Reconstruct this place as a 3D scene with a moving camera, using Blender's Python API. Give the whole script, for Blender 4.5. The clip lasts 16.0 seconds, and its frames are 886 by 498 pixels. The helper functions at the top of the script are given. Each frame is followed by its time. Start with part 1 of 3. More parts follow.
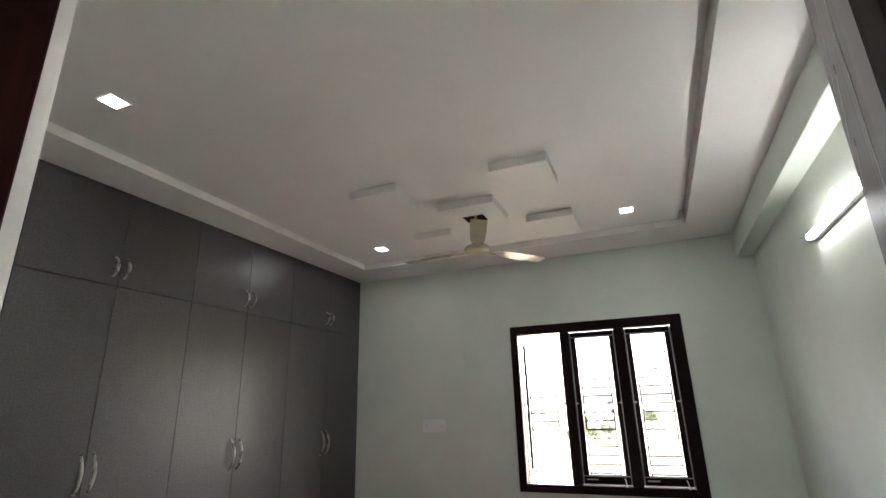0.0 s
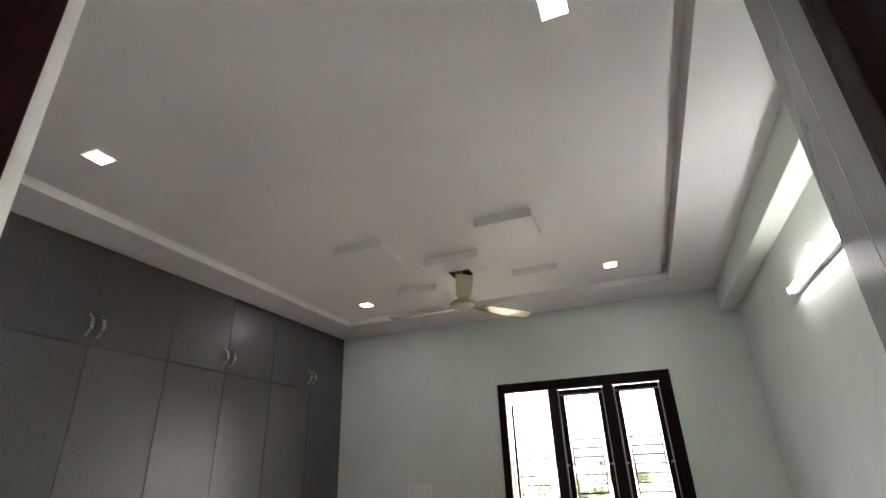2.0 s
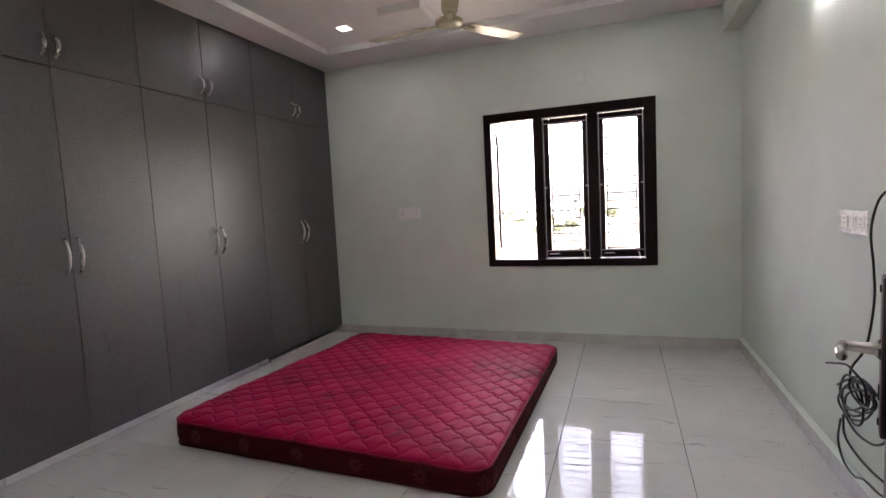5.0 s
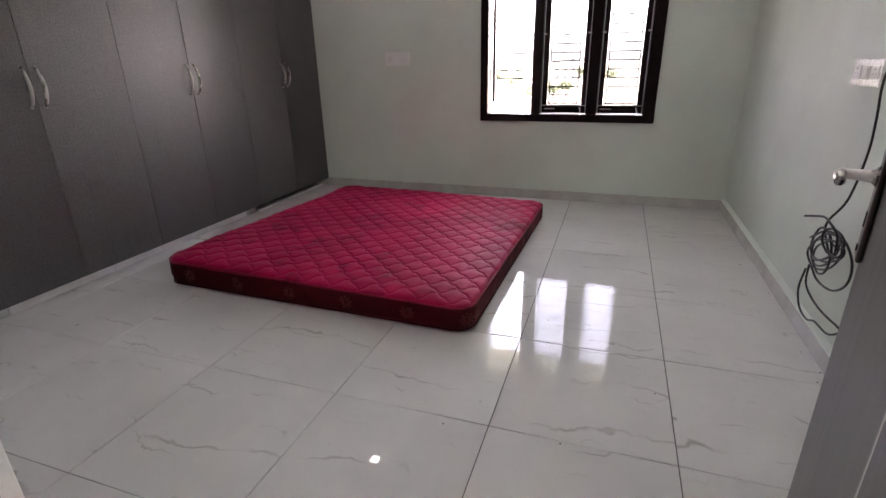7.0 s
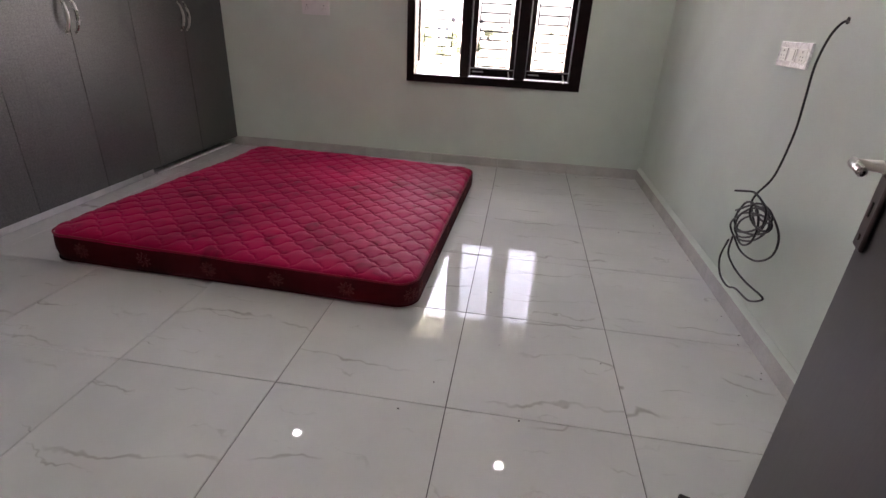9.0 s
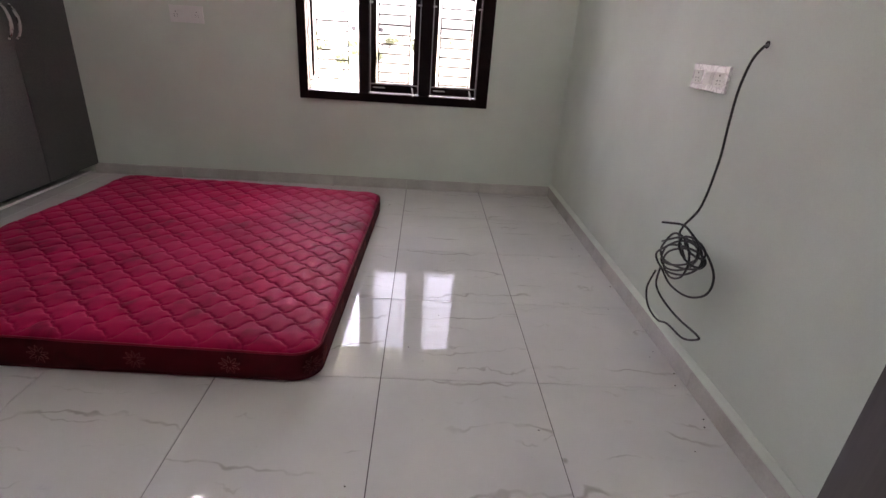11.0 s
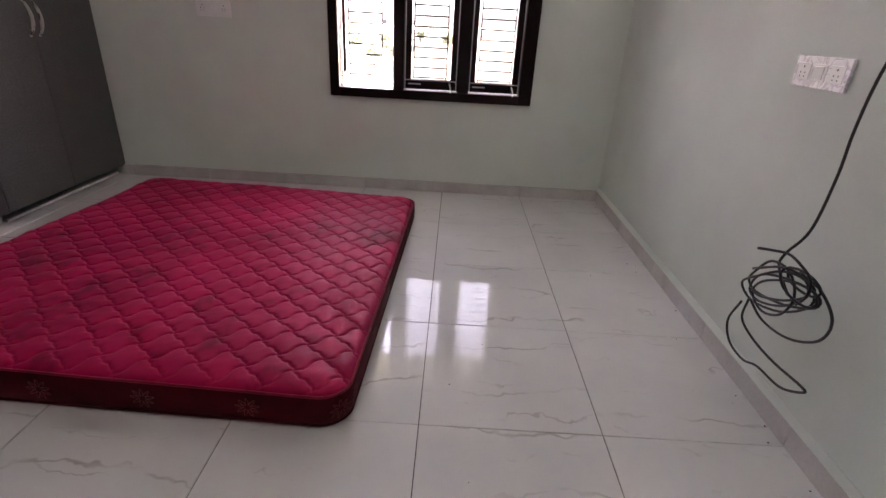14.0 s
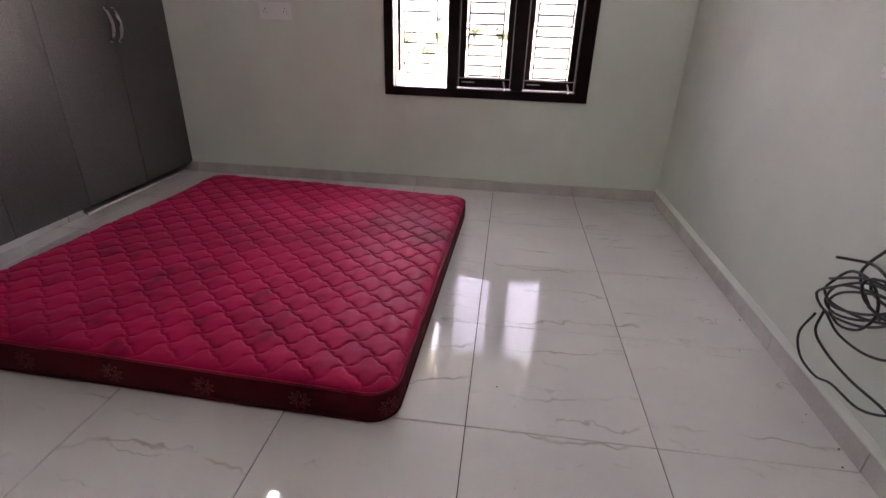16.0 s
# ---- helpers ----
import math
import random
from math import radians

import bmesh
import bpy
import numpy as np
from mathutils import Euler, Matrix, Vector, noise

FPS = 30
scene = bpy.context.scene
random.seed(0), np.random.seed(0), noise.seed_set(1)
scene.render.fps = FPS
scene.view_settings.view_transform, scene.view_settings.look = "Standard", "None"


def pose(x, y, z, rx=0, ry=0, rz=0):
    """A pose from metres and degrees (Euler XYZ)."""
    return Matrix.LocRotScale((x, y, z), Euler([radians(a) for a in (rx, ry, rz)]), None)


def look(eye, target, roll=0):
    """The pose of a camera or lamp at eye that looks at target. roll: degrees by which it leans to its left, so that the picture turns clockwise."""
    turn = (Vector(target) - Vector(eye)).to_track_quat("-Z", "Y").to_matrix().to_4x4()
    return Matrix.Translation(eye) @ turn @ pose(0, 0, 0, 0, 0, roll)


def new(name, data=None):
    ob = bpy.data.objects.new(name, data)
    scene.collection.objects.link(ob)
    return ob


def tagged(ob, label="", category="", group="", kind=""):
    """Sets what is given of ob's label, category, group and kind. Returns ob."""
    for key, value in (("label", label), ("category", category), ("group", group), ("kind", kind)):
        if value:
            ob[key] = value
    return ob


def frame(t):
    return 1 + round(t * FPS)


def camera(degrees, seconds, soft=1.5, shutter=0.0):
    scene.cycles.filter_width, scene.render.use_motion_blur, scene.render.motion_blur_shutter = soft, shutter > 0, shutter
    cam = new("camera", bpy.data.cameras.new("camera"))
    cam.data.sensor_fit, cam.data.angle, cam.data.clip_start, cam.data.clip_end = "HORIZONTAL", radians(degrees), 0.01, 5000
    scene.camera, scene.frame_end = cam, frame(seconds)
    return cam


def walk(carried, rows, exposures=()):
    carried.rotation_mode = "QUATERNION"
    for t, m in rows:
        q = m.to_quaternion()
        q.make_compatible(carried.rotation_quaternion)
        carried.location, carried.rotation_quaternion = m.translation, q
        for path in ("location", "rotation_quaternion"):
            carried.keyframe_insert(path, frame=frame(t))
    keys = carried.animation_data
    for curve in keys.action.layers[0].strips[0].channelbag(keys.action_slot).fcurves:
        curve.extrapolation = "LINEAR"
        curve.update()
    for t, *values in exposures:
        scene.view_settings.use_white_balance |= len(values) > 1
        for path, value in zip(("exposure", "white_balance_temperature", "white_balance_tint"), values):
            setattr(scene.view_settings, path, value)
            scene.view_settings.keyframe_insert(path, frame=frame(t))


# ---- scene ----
cam = camera(84.0, 16.0)
PATH = [
    (0, (0.354, -1.393, 1.387), (-0.373, 0.369, 1.992), -1.5),
    (0.5, (0.355, -1.39, 1.392), (-0.348, 0.361, 2.055), -1.8),
    (1, (0.353, -1.388, 1.389), (-0.328, 0.352, 2.104), -2.0),
    (1.5, (0.349, -1.382, 1.388), (-0.31, 0.343, 2.156), -2.2),
    (2, (0.349, -1.38, 1.391), (-0.288, 0.333, 2.204), -2.4),
    (2.5, (0.356, -1.377, 1.393), (-0.267, 0.339, 2.21), -2.3),
    (3, (0.352, -1.369, 1.381), (-0.278, 0.381, 2.116), -2.7),
    (3.3, (0.323, -1.379, 1.285), (-0.3, 0.405, 1.942), -3.4),
    (3.5, (0.352, -1.346, 1.364), (-0.312, 0.478, 1.848), -3.0),
    (3.7, (0.333, -1.375, 1.335), (-0.325, 0.479, 1.693), -3.5),
    (4, (0.348, -1.349, 1.338), (-0.327, 0.516, 1.594), -3.3),
    (4.5, (0.328, -1.354, 1.287), (-0.351, 0.526, 1.229), -3.1),
    (5, (0.335, -1.35, 1.254), (-0.353, 0.52, 1.083), -3.0),
    (5.2, (0.339, -1.345, 1.238), (-0.355, 0.515, 0.992), -2.9),
    (7.3, (0.304, -1.338, 1.166), (-0.259, 0.421, 0.398), 0.1),
    (7.5, (0.278, -1.328, 1.16), (-0.23, 0.432, 0.358), 0.7),
    (8, (0.223, -1.306, 1.161), (-0.191, 0.46, 0.318), 1.6),
    (8.5, (0.167, -1.288, 1.165), (-0.168, 0.489, 0.311), 2.3),
    (9, (0.136, -1.257, 1.174), (-0.106, 0.538, 0.326), 3.0),
    (9.5, (0.13, -1.207, 1.184), (-0.032, 0.602, 0.346), 3.2),
    (10, (0.14, -1.104, 1.193), (0.06, 0.723, 0.383), 3.5),
    (10.2, (0.144, -1.062, 1.2), (0.101, 0.768, 0.394), 3.5),
    (12.3, (0.043, -0.707, 1.187), (0.271, 1.111, 0.385), 5.0),
    (12.5, (0.038, -0.689, 1.184), (0.257, 1.126, 0.372), 4.8),
    (13, (0.039, -0.659, 1.189), (0.185, 1.157, 0.363), 4.1),
    (13.5, (0.049, -0.634, 1.196), (0.116, 1.185, 0.366), 3.6),
    (14, (0.058, -0.616, 1.188), (0.047, 1.203, 0.356), 3.2),
    (14.5, (0.063, -0.604, 1.188), (-0.015, 1.209, 0.348), 2.8),
    (15, (0.059, -0.599, 1.185), (-0.08, 1.209, 0.341), 2.4),
    (15.5, (0.058, -0.599, 1.187), (-0.128, 1.204, 0.341), 2.0),
    (16, (0.053, -0.603, 1.193), (-0.157, 1.196, 0.344), 1.8),
]
EXPOSURES = [(0.0, 6.03, 6850, 16), (3.5, 6.03, 6850, 19), (5.0, 6.18, 6850, 28), (9.0, 6.10, 7050, 29), (12.5, 5.98, 7100, 34), (16.0, 6.06, 7150, 36)]
walk(cam, [(t, look(eye, target, roll)) for t, eye, target, roll in PATH], EXPOSURES)

# ---- world, sun, large lights ----
world = bpy.data.worlds.new("world")
scene.world = world
world.use_nodes = True
wn = world.node_tree
sky = wn.nodes.new("ShaderNodeTexSky")
sky.sky_type = "NISHITA"
sky.sun_disc = False
sky.sun_elevation, sky.sun_rotation = radians(55), radians(120)
sky.air_density, sky.dust_density, sky.ozone_density = 1.0, 3.5, 1.0
haze = wn.nodes.new("ShaderNodeHueSaturation")
haze.inputs["Saturation"].default_value = 0.45
wn.links.new(sky.outputs[0], haze.inputs["Color"])
wn.links.new(haze.outputs[0], wn.nodes["Background"].inputs[0])
wn.nodes["Background"].inputs[1].default_value = 0.135

sun = new("sun", bpy.data.lights.new("sun", "SUN"))
sun.data.energy, sun.data.angle, sun.data.color = 1.2, radians(12), (1.0, 0.95, 0.88)
sun.matrix_world = look((0, 0, 20), (-0.50, 0.28, 20 - 0.82))

TUBE_EMIT, DOWN_EMIT = 0.43, 2.0

# ---- plan ----
XW, XR, YN, YS = -2.455, 1.205, 3.055, -1.112      # wardrobe face, right wall, window wall, door wall
XL = -3.08                                       # wall behind the wardrobes
ZC, ZT = 2.67, 2.722                              # soffit, tray
DX0, DX1, DZ = -0.283, 0.487, 2.42                # doorway
WX0, WX1, WZ0, WZ1 = -0.832, 0.602, 0.680, 2.054 # window frame


# ---- materials ----
def material(name):
    m = bpy.data.materials.new(name)
    m.use_nodes = True
    n = m.node_tree
    return m, n, n.nodes["Principled BSDF"]


def node(n, kind, **inputs):
    o = n.nodes.new(kind)
    for k, v in inputs.items():
        o.inputs[k.replace("_", " ")].default_value = v
    return o


def coords(n, scale=(1, 1, 1), random_shift=False):
    tc = n.nodes.new("ShaderNodeTexCoord")
    mp = node(n, "ShaderNodeMapping", Scale=scale)
    n.links.new(tc.outputs["Object"], mp.inputs["Vector"])
    if random_shift:
        oi = n.nodes.new("ShaderNodeObjectInfo")
        mul = n.nodes.new("ShaderNodeVectorMath")
        mul.operation = "SCALE"
        mul.inputs[0].default_value = (31.0, 17.0, 9.0)
        n.links.new(oi.outputs["Random"], mul.inputs["Scale"])
        n.links.new(mul.outputs[0], mp.inputs["Location"])
    return mp.outputs["Vector"]


def ramp(n, fac, stops):
    r = n.nodes.new("ShaderNodeValToRGB")
    els = r.color_ramp.elements
    while len(els) < len(stops):
        els.new(0.5)
    for e, (p, c) in zip(els, stops):
        e.position, e.color = p, (*c, 1)
    n.links.new(fac, r.inputs[0])
    return r.outputs["Color"]


def noise_tex(n, vec, scale, detail=4, rough=0.55, distort=0.0):
    t = node(n, "ShaderNodeTexNoise", Scale=scale, Detail=detail, Roughness=rough, Distortion=distort)
    n.links.new(vec, t.inputs["Vector"])
    return t.outputs["Fac"]


def mix(n, fac, a, b, mode="MIX"):
    m = n.nodes.new("ShaderNodeMix")
    m.data_type, m.blend_type = "RGBA", mode
    for sock, v in ((m.inputs[0], fac), (m.inputs[6], a), (m.inputs[7], b)):
        if hasattr(v, "is_linked"):
            n.links.new(v, sock)
        elif isinstance(v, tuple):
            sock.default_value = (*v, 1)
        else:
            sock.default_value = v
    return m.outputs[2]


def bump(n, b, height, strength, distance):
    o = node(n, "ShaderNodeBump", Strength=strength, Distance=distance)
    n.links.new(height, o.inputs["Height"])
    n.links.new(o.outputs[0], b.inputs["Normal"])


def rough_from(n, b, fac, lo, hi):
    mr = node(n, "ShaderNodeMapRange")
    mr.inputs[3].default_value, mr.inputs[4].default_value = lo, hi
    n.links.new(fac, mr.inputs[0])
    n.links.new(mr.outputs[0], b.inputs["Roughness"])


def surface(name, color, rough=0.5, scale=6.0, vary=0.12, fine=120.0, relief=0.3, depth=0.0006, metal=0.0,
            stretch=(1, 1, 1), coat=0.0, spec=0.5, shift=False, ior=1.5):
    """Paint, wood, metal or cloth: a base colour that varies at two scales, with fine relief."""
    m, n, b = material(name)
    v = coords(n, stretch, shift)
    big, small = noise_tex(n, v, scale, 5), noise_tex(n, v, fine, 3)
    dark = tuple(c * (1 - vary) for c in color)
    light = tuple(min(1, c * (1 + vary * 0.7)) for c in color)
    c1 = ramp(n, big, [(0.3, dark), (0.7, light)])
    c2 = ramp(n, small, [(0.3, (1 - vary * 0.6,) * 3), (0.7, (1, 1, 1))])
    n.links.new(mix(n, 1.0, c1, c2, "MULTIPLY"), b.inputs["Base Color"])
    rough_from(n, b, big, max(0.02, rough - 0.07), rough + 0.07)
    b.inputs["Metallic"].default_value = metal
    b.inputs["Coat Weight"].default_value = coat
    b.inputs["IOR"].default_value = ior
    b.inputs["Specular IOR Level"].default_value = spec
    bump(n, b, small, relief, depth)
    return m


def glowing(name, color, strength):
    m, n, b = material(name)
    b.inputs["Base Color"].default_value = (0.9, 0.9, 0.9, 1)
    b.inputs["Emission Color"].default_value = (*color, 1)
    b.inputs["Emission Strength"].default_value = strength
    return m


M_WALL = surface("mint_wall_paint", (0.69, 0.76, 0.675), 0.55, 1.7, 0.075, 260, 0.35, 0.0007)
M_WHITE = surface("white_ceiling_paint", (0.81, 0.80, 0.78), 0.6, 1.1, 0.055, 200, 0.2, 0.0005)
M_CORR = surface("cream_corridor_paint", (0.55, 0.53, 0.50), 0.6, 1.2, 0.06, 200)
M_FRAME = surface("dark_polished_teak", (0.028, 0.007, 0.005), 0.55, 5, 0.6, 60, 0.3, 0.0004, stretch=(1, 1, 0.12), spec=0.3, ior=1.18)
M_WINFRAME = surface("dark_stained_window_wood", (0.014, 0.0045, 0.0045), 0.36, 5, 0.5, 60, 0.3, 0.0004, spec=0.4, ior=1.25)
M_STEEL = surface("satin_steel", (0.58, 0.56, 0.53), 0.28, 20, 0.15, 300, 0.2, 0.0001, metal=1.0)
M_BRONZE = surface("dark_bronze", (0.055, 0.030, 0.030), 0.38, 20, 0.3, 200, 0.2, 0.0001, metal=0.3)
M_GRILLE = surface("silver_painted_steel", (0.75, 0.73, 0.75), 0.4, 20, 0.15, 200, 0.2, 0.0002)
M_BARS = surface("grey_painted_iron", (0.008, 0.008, 0.009), 0.7, 20, 0.2, 200, 0.2, 0.0002, spec=0.1)
M_CABLE = surface("black_cable_sheath", (0.007, 0.007, 0.008), 0.38, 30, 0.3, 200, 0.2, 0.0001)
M_BLACK = surface("black_void_board", (0.012, 0.011, 0.011), 0.8, 10, 0.3, 100)
M_PLASTIC = surface("white_moulded_plastic", (0.82, 0.83, 0.80), 0.35, 12, 0.06, 200, 0.1, 0.0001)
M_SLOT = surface("grey_socket_slots", (0.10, 0.10, 0.10), 0.5, 12, 0.1, 200)
M_FAN = surface("cream_fan_enamel", (0.42, 0.37, 0.24), 0.2, 8, 0.12, 200, 0.1, 0.0001, coat=0.3)
M_GOLD = surface("pale_inlay_strip", (0.80, 0.78, 0.74), 0.25, 20, 0.1, 200, 0.1, 0.0001)
M_KICK = surface("white_skirting_tile", (0.87, 0.86, 0.85), 0.25, 4, 0.15, 120, 0.2, 0.0003, shift=True)
M_SKIRT = surface("grey_beige_skirting_tile", (0.60, 0.585, 0.545), 0.22, 5, 0.16, 90, 0.2, 0.0003, shift=True)
M_GROUT = surface("grey_tile_joint", (0.05, 0.048, 0.045), 0.8, 5, 0.3, 120)
M_GRIT = surface("brown_black_grit", (0.05, 0.04, 0.03), 0.9, 40, 0.4, 300)
M_DOWN = glowing("lit_lamp_face", (0.90, 0.95, 1.0), DOWN_EMIT)
M_TUBE = glowing("lit_tube", (0.93, 0.97, 1.0), TUBE_EMIT)


def laminate(name, color, rough, spec=0.5):
    """Charcoal laminate with a fine linen weave and hand smudges."""
    m, n, b = material(name)
    v = coords(n)
    speck = mix(n, 0.45, noise_tex(n, v, 230, 2, 0.7), noise_tex(n, v, 95, 3, 0.75))
    warp = noise_tex(n, coords(n, (150, 150, 9)), 1.0, 2)
    weft = noise_tex(n, coords(n, (150, 9, 150)), 1.0, 2)
    smear = noise_tex(n, coords(n, (2.0, 2.6, 1.1)), 1.6, 3, 0.5, 1.2)
    lo, hi = tuple(c * 0.25 for c in color), tuple(c * 2.1 for c in color)
    base = ramp(n, speck, [(0.35, lo), (0.68, hi)])
    threads = ramp(n, mix(n, 0.5, warp, weft), [(0.35, (0.72, 0.72, 0.72)), (0.65, (1.1, 1.1, 1.1))])
    col = mix(n, 1.0, base, threads, "MULTIPLY")
    smudge = ramp(n, smear, [(0.5, (1, 1, 1)), (0.75, (1.16, 1.14, 1.12))])
    sheet = n.nodes.new("ShaderNodeObjectInfo").outputs["Random"]
    tone = ramp(n, sheet, [(0.0, (0.84, 0.84, 0.85)), (1.0, (1.14, 1.13, 1.12))])
    wipe = ramp(n, noise_tex(n, coords(n, (2.0, 3.4, 0.9), True), 2.3, 4, 0.6, 0.8), [(0.62, (1, 1, 1)), (0.74, (0.72, 0.72, 0.74))])
    col = mix(n, 1.0, mix(n, 1.0, col, tone, "MULTIPLY"), wipe, "MULTIPLY")
    n.links.new(mix(n, 1.0, col, smudge, "MULTIPLY"), b.inputs["Base Color"])
    gloss = mix(n, 0.5, smear, sheet)
    rough_from(n, b, gloss, rough - 0.06, rough + 0.16)
    b.inputs["Specular IOR Level"].default_value = spec
    bump(n, b, speck, 0.25, 0.0003)
    return m


M_LAM = laminate("charcoal_linen_laminate", (0.058, 0.055, 0.054), 0.35, 0.9)
M_LAM_EDGE = surface("black_edge_band", (0.02, 0.02, 0.02), 0.5)


def leaf_wood():
    m, n, b = material("grey_brown_door_veneer")
    v = coords(n, (1, 1, 0.06))
    grain, fine = noise_tex(n, v, 26, 6, 0.6, 0.6), noise_tex(n, v, 160, 3)
    c1 = ramp(n, grain, [(0.3, (0.026, 0.020, 0.020)), (0.7, (0.060, 0.048, 0.047))])
    c2 = ramp(n, fine, [(0.3, (0.82, 0.82, 0.82)), (0.7, (1.05, 1.05, 1.05))])
    n.links.new(mix(n, 1.0, c1, c2, "MULTIPLY"), b.inputs["Base Color"])
    rough_from(n, b, grain, 0.28, 0.45)
    b.inputs["Specular IOR Level"].default_value = 0.4
    bump(n, b, grain, 0.12, 0.0006)
    return m


M_LEAF = leaf_wood()


def marble_tile():
    """Polished off-white tile with thin broken grey veins, each tile with its own."""
    m, n, b = material("polished_marble_tile")
    v2 = coords(n, (1, 1, 1), True)
    def vein_layer(scale, distortion, gate_scale, lo, hi, strength):
        wv = node(n, "ShaderNodeTexWave", Scale=scale, Distortion=distortion, Detail=5.0, Detail_Scale=0.8, Detail_Roughness=0.62)
        wv.bands_direction = "Y"
        n.links.new(v2, wv.inputs["Vector"])
        vein = ramp(n, wv.outputs["Fac"], [(0.991, (0, 0, 0)), (0.9988, (0.8, 0.8, 0.8)), (1.0, (1, 1, 1))])
        gate = ramp(n, noise_tex(n, v2, gate_scale, 4), [(lo, (0, 0, 0)), (hi, (strength, strength, strength))])
        return mix(n, 1.0, vein, gate, "MULTIPLY")

    veins = mix(n, 1.0, vein_layer(1.3, 7.5, 3.4, 0.50, 0.66, 0.72), vein_layer(2.1, 9.0, 5.2, 0.53, 0.68, 0.6), "SCREEN")
    cloud = ramp(n, noise_tex(n, v2, 2.2, 5), [(0.3, (0.60, 0.61, 0.585)), (0.7, (0.69, 0.69, 0.66))])
    dust = ramp(n, noise_tex(n, v2, 90, 2, 0.8), [(0.70, (1, 1, 1)), (0.78, (0.86, 0.84, 0.80))])
    spots = ramp(n, noise_tex(n, v2, 9, 2), [(0.74, (1, 1, 1)), (0.80, (0.5, 0.48, 0.44))])
    col = mix(n, veins, cloud, (0.33, 0.32, 0.28))
    col = mix(n, 1.0, col, dust, "MULTIPLY")
    n.links.new(mix(n, 1.0, col, spots, "MULTIPLY"), b.inputs["Base Color"])
    haze = noise_tex(n, v2, 5, 4)
    rough_from(n, b, haze, 0.004, 0.018)
    b.inputs["Specular IOR Level"].default_value = 0.31
    bump(n, b, noise_tex(n, v2, 5, 2), 0.015, 0.0006)
    return m


M_TILE = marble_tile()


def cloth(name, color, rough, sheen, worn):
    m, n, b = material(name)
    v = coords(n)
    weave = noise_tex(n, v, 700, 2, 0.7)
    patch = noise_tex(n, v, 2.2, 5, 0.6)
    stain = noise_tex(n, v, 5.5, 3, 0.6, 0.6)
    c1 = ramp(n, patch, [(0.32, tuple(c * (1 - worn) for c in color)), (0.68, color)])
    c2 = ramp(n, stain, [(0.32, (0.58, 0.52, 0.55)), (0.46, (1, 1, 1))])
    c3 = ramp(n, weave, [(0.3, (0.80, 0.80, 0.80)), (0.7, (1.08, 1.08, 1.08))])
    n.links.new(mix(n, 1.0, mix(n, 1.0, c1, c2, "MULTIPLY"), c3, "MULTIPLY"), b.inputs["Base Color"])
    b.inputs["Roughness"].default_value = rough
    b.inputs["Sheen Weight"].default_value = sheen
    b.inputs["Specular IOR Level"].default_value = 0.15
    b.inputs["Sheen Roughness"].default_value = 0.4
    b.inputs["Sheen Tint"].default_value = (1.0, 0.28, 0.42, 1)
    bump(n, b, weave, 0.2, 0.0003)
    return m


M_RED = cloth("crimson_quilted_satin", (0.49, 0.007, 0.080), 0.56, 0.16, 0.40)
M_MAROON = cloth("maroon_border_cloth", (0.075, 0.0014, 0.006), 0.75, 0.0, 0.25)
M_PIPE = cloth("crimson_piping", (0.28, 0.012, 0.035), 0.5, 0.1, 0.2)
# darker crimson that paints the crease shade along the quilting seams
M_SEAM_SHADE = surface("crimson_seam_shade", (0.30, 0.005, 0.045), 0.8, 12, 0.35, 400, 0.3, 0.0003, spec=0.1)
M_THREAD = surface("dull_gold_thread", (0.16, 0.028, 0.022), 0.6, 30, 0.3, 300)


def glass():
    m, n, b = material("grey_tinted_window_glass")
    b.inputs["Base Color"].default_value = (0.43, 0.44, 0.45, 1)
    b.inputs["Roughness"].default_value = 0.01
    b.inputs["Transmission Weight"].default_value = 1.0
    b.inputs["IOR"].default_value = 1.45
    return m


M_GLASS = glass()


def wrap_film():
    m, n, b = material("crinkled_protective_film")
    v = coords(n)
    cr = noise_tex(n, v, 20, 2, 0.5, 1.2)
    n.links.new(ramp(n, cr, [(0.42, (0.90, 0.90, 0.90)), (0.5, (0.66, 0.64, 0.65)), (0.56, (0.92, 0.92, 0.92))]), b.inputs["Base Color"])
    b.inputs["Roughness"].default_value = 0.22
    b.inputs["Coat Weight"].default_value = 0.3
    b.inputs["Coat Roughness"].default_value = 0.2
    bump(n, b, cr, 0.9, 0.004)
    return m


M_FILM = wrap_film()
M_SOIL = surface("dry_pale_ground", (0.22, 0.20, 0.14), 0.9, 0.03, 0.35, 0.6, 0.3, 0.02)
M_LEAVES = surface("tree_foliage", (0.10, 0.12, 0.06), 0.7, 0.5, 0.5, 4, 0.3, 0.02)
M_BARK = surface("tree_bark", (0.10, 0.07, 0.05), 0.85, 2, 0.4, 20)
M_HOUSE = surface("pale_house_render", (0.55, 0.50, 0.44), 0.8, 0.4, 0.2, 4, shift=True)
M_DARKWIN = surface("dark_window_pane", (0.04, 0.05, 0.06), 0.2, 1, 0.2)


# ---- mesh helpers ----
def link(name, bm, mat, parent=None, label="", smooth=False):
    me = bpy.data.meshes.new(name)
    bmesh.ops.recalc_face_normals(bm, faces=bm.faces)
    if smooth:
        for f in bm.faces:
            f.smooth = True
    bm.to_mesh(me)
    bm.free()
    for m in (mat if isinstance(mat, (list, tuple)) else [mat]):
        me.materials.append(m)
    ob = new(name, me)
    if parent is not None:
        ob.parent = parent
    if label:
        tagged(ob, label)
    return ob


def part(name, bm, mat, parent, label="", smooth=False):
    return link(name, bm, mat, parent, label, smooth)


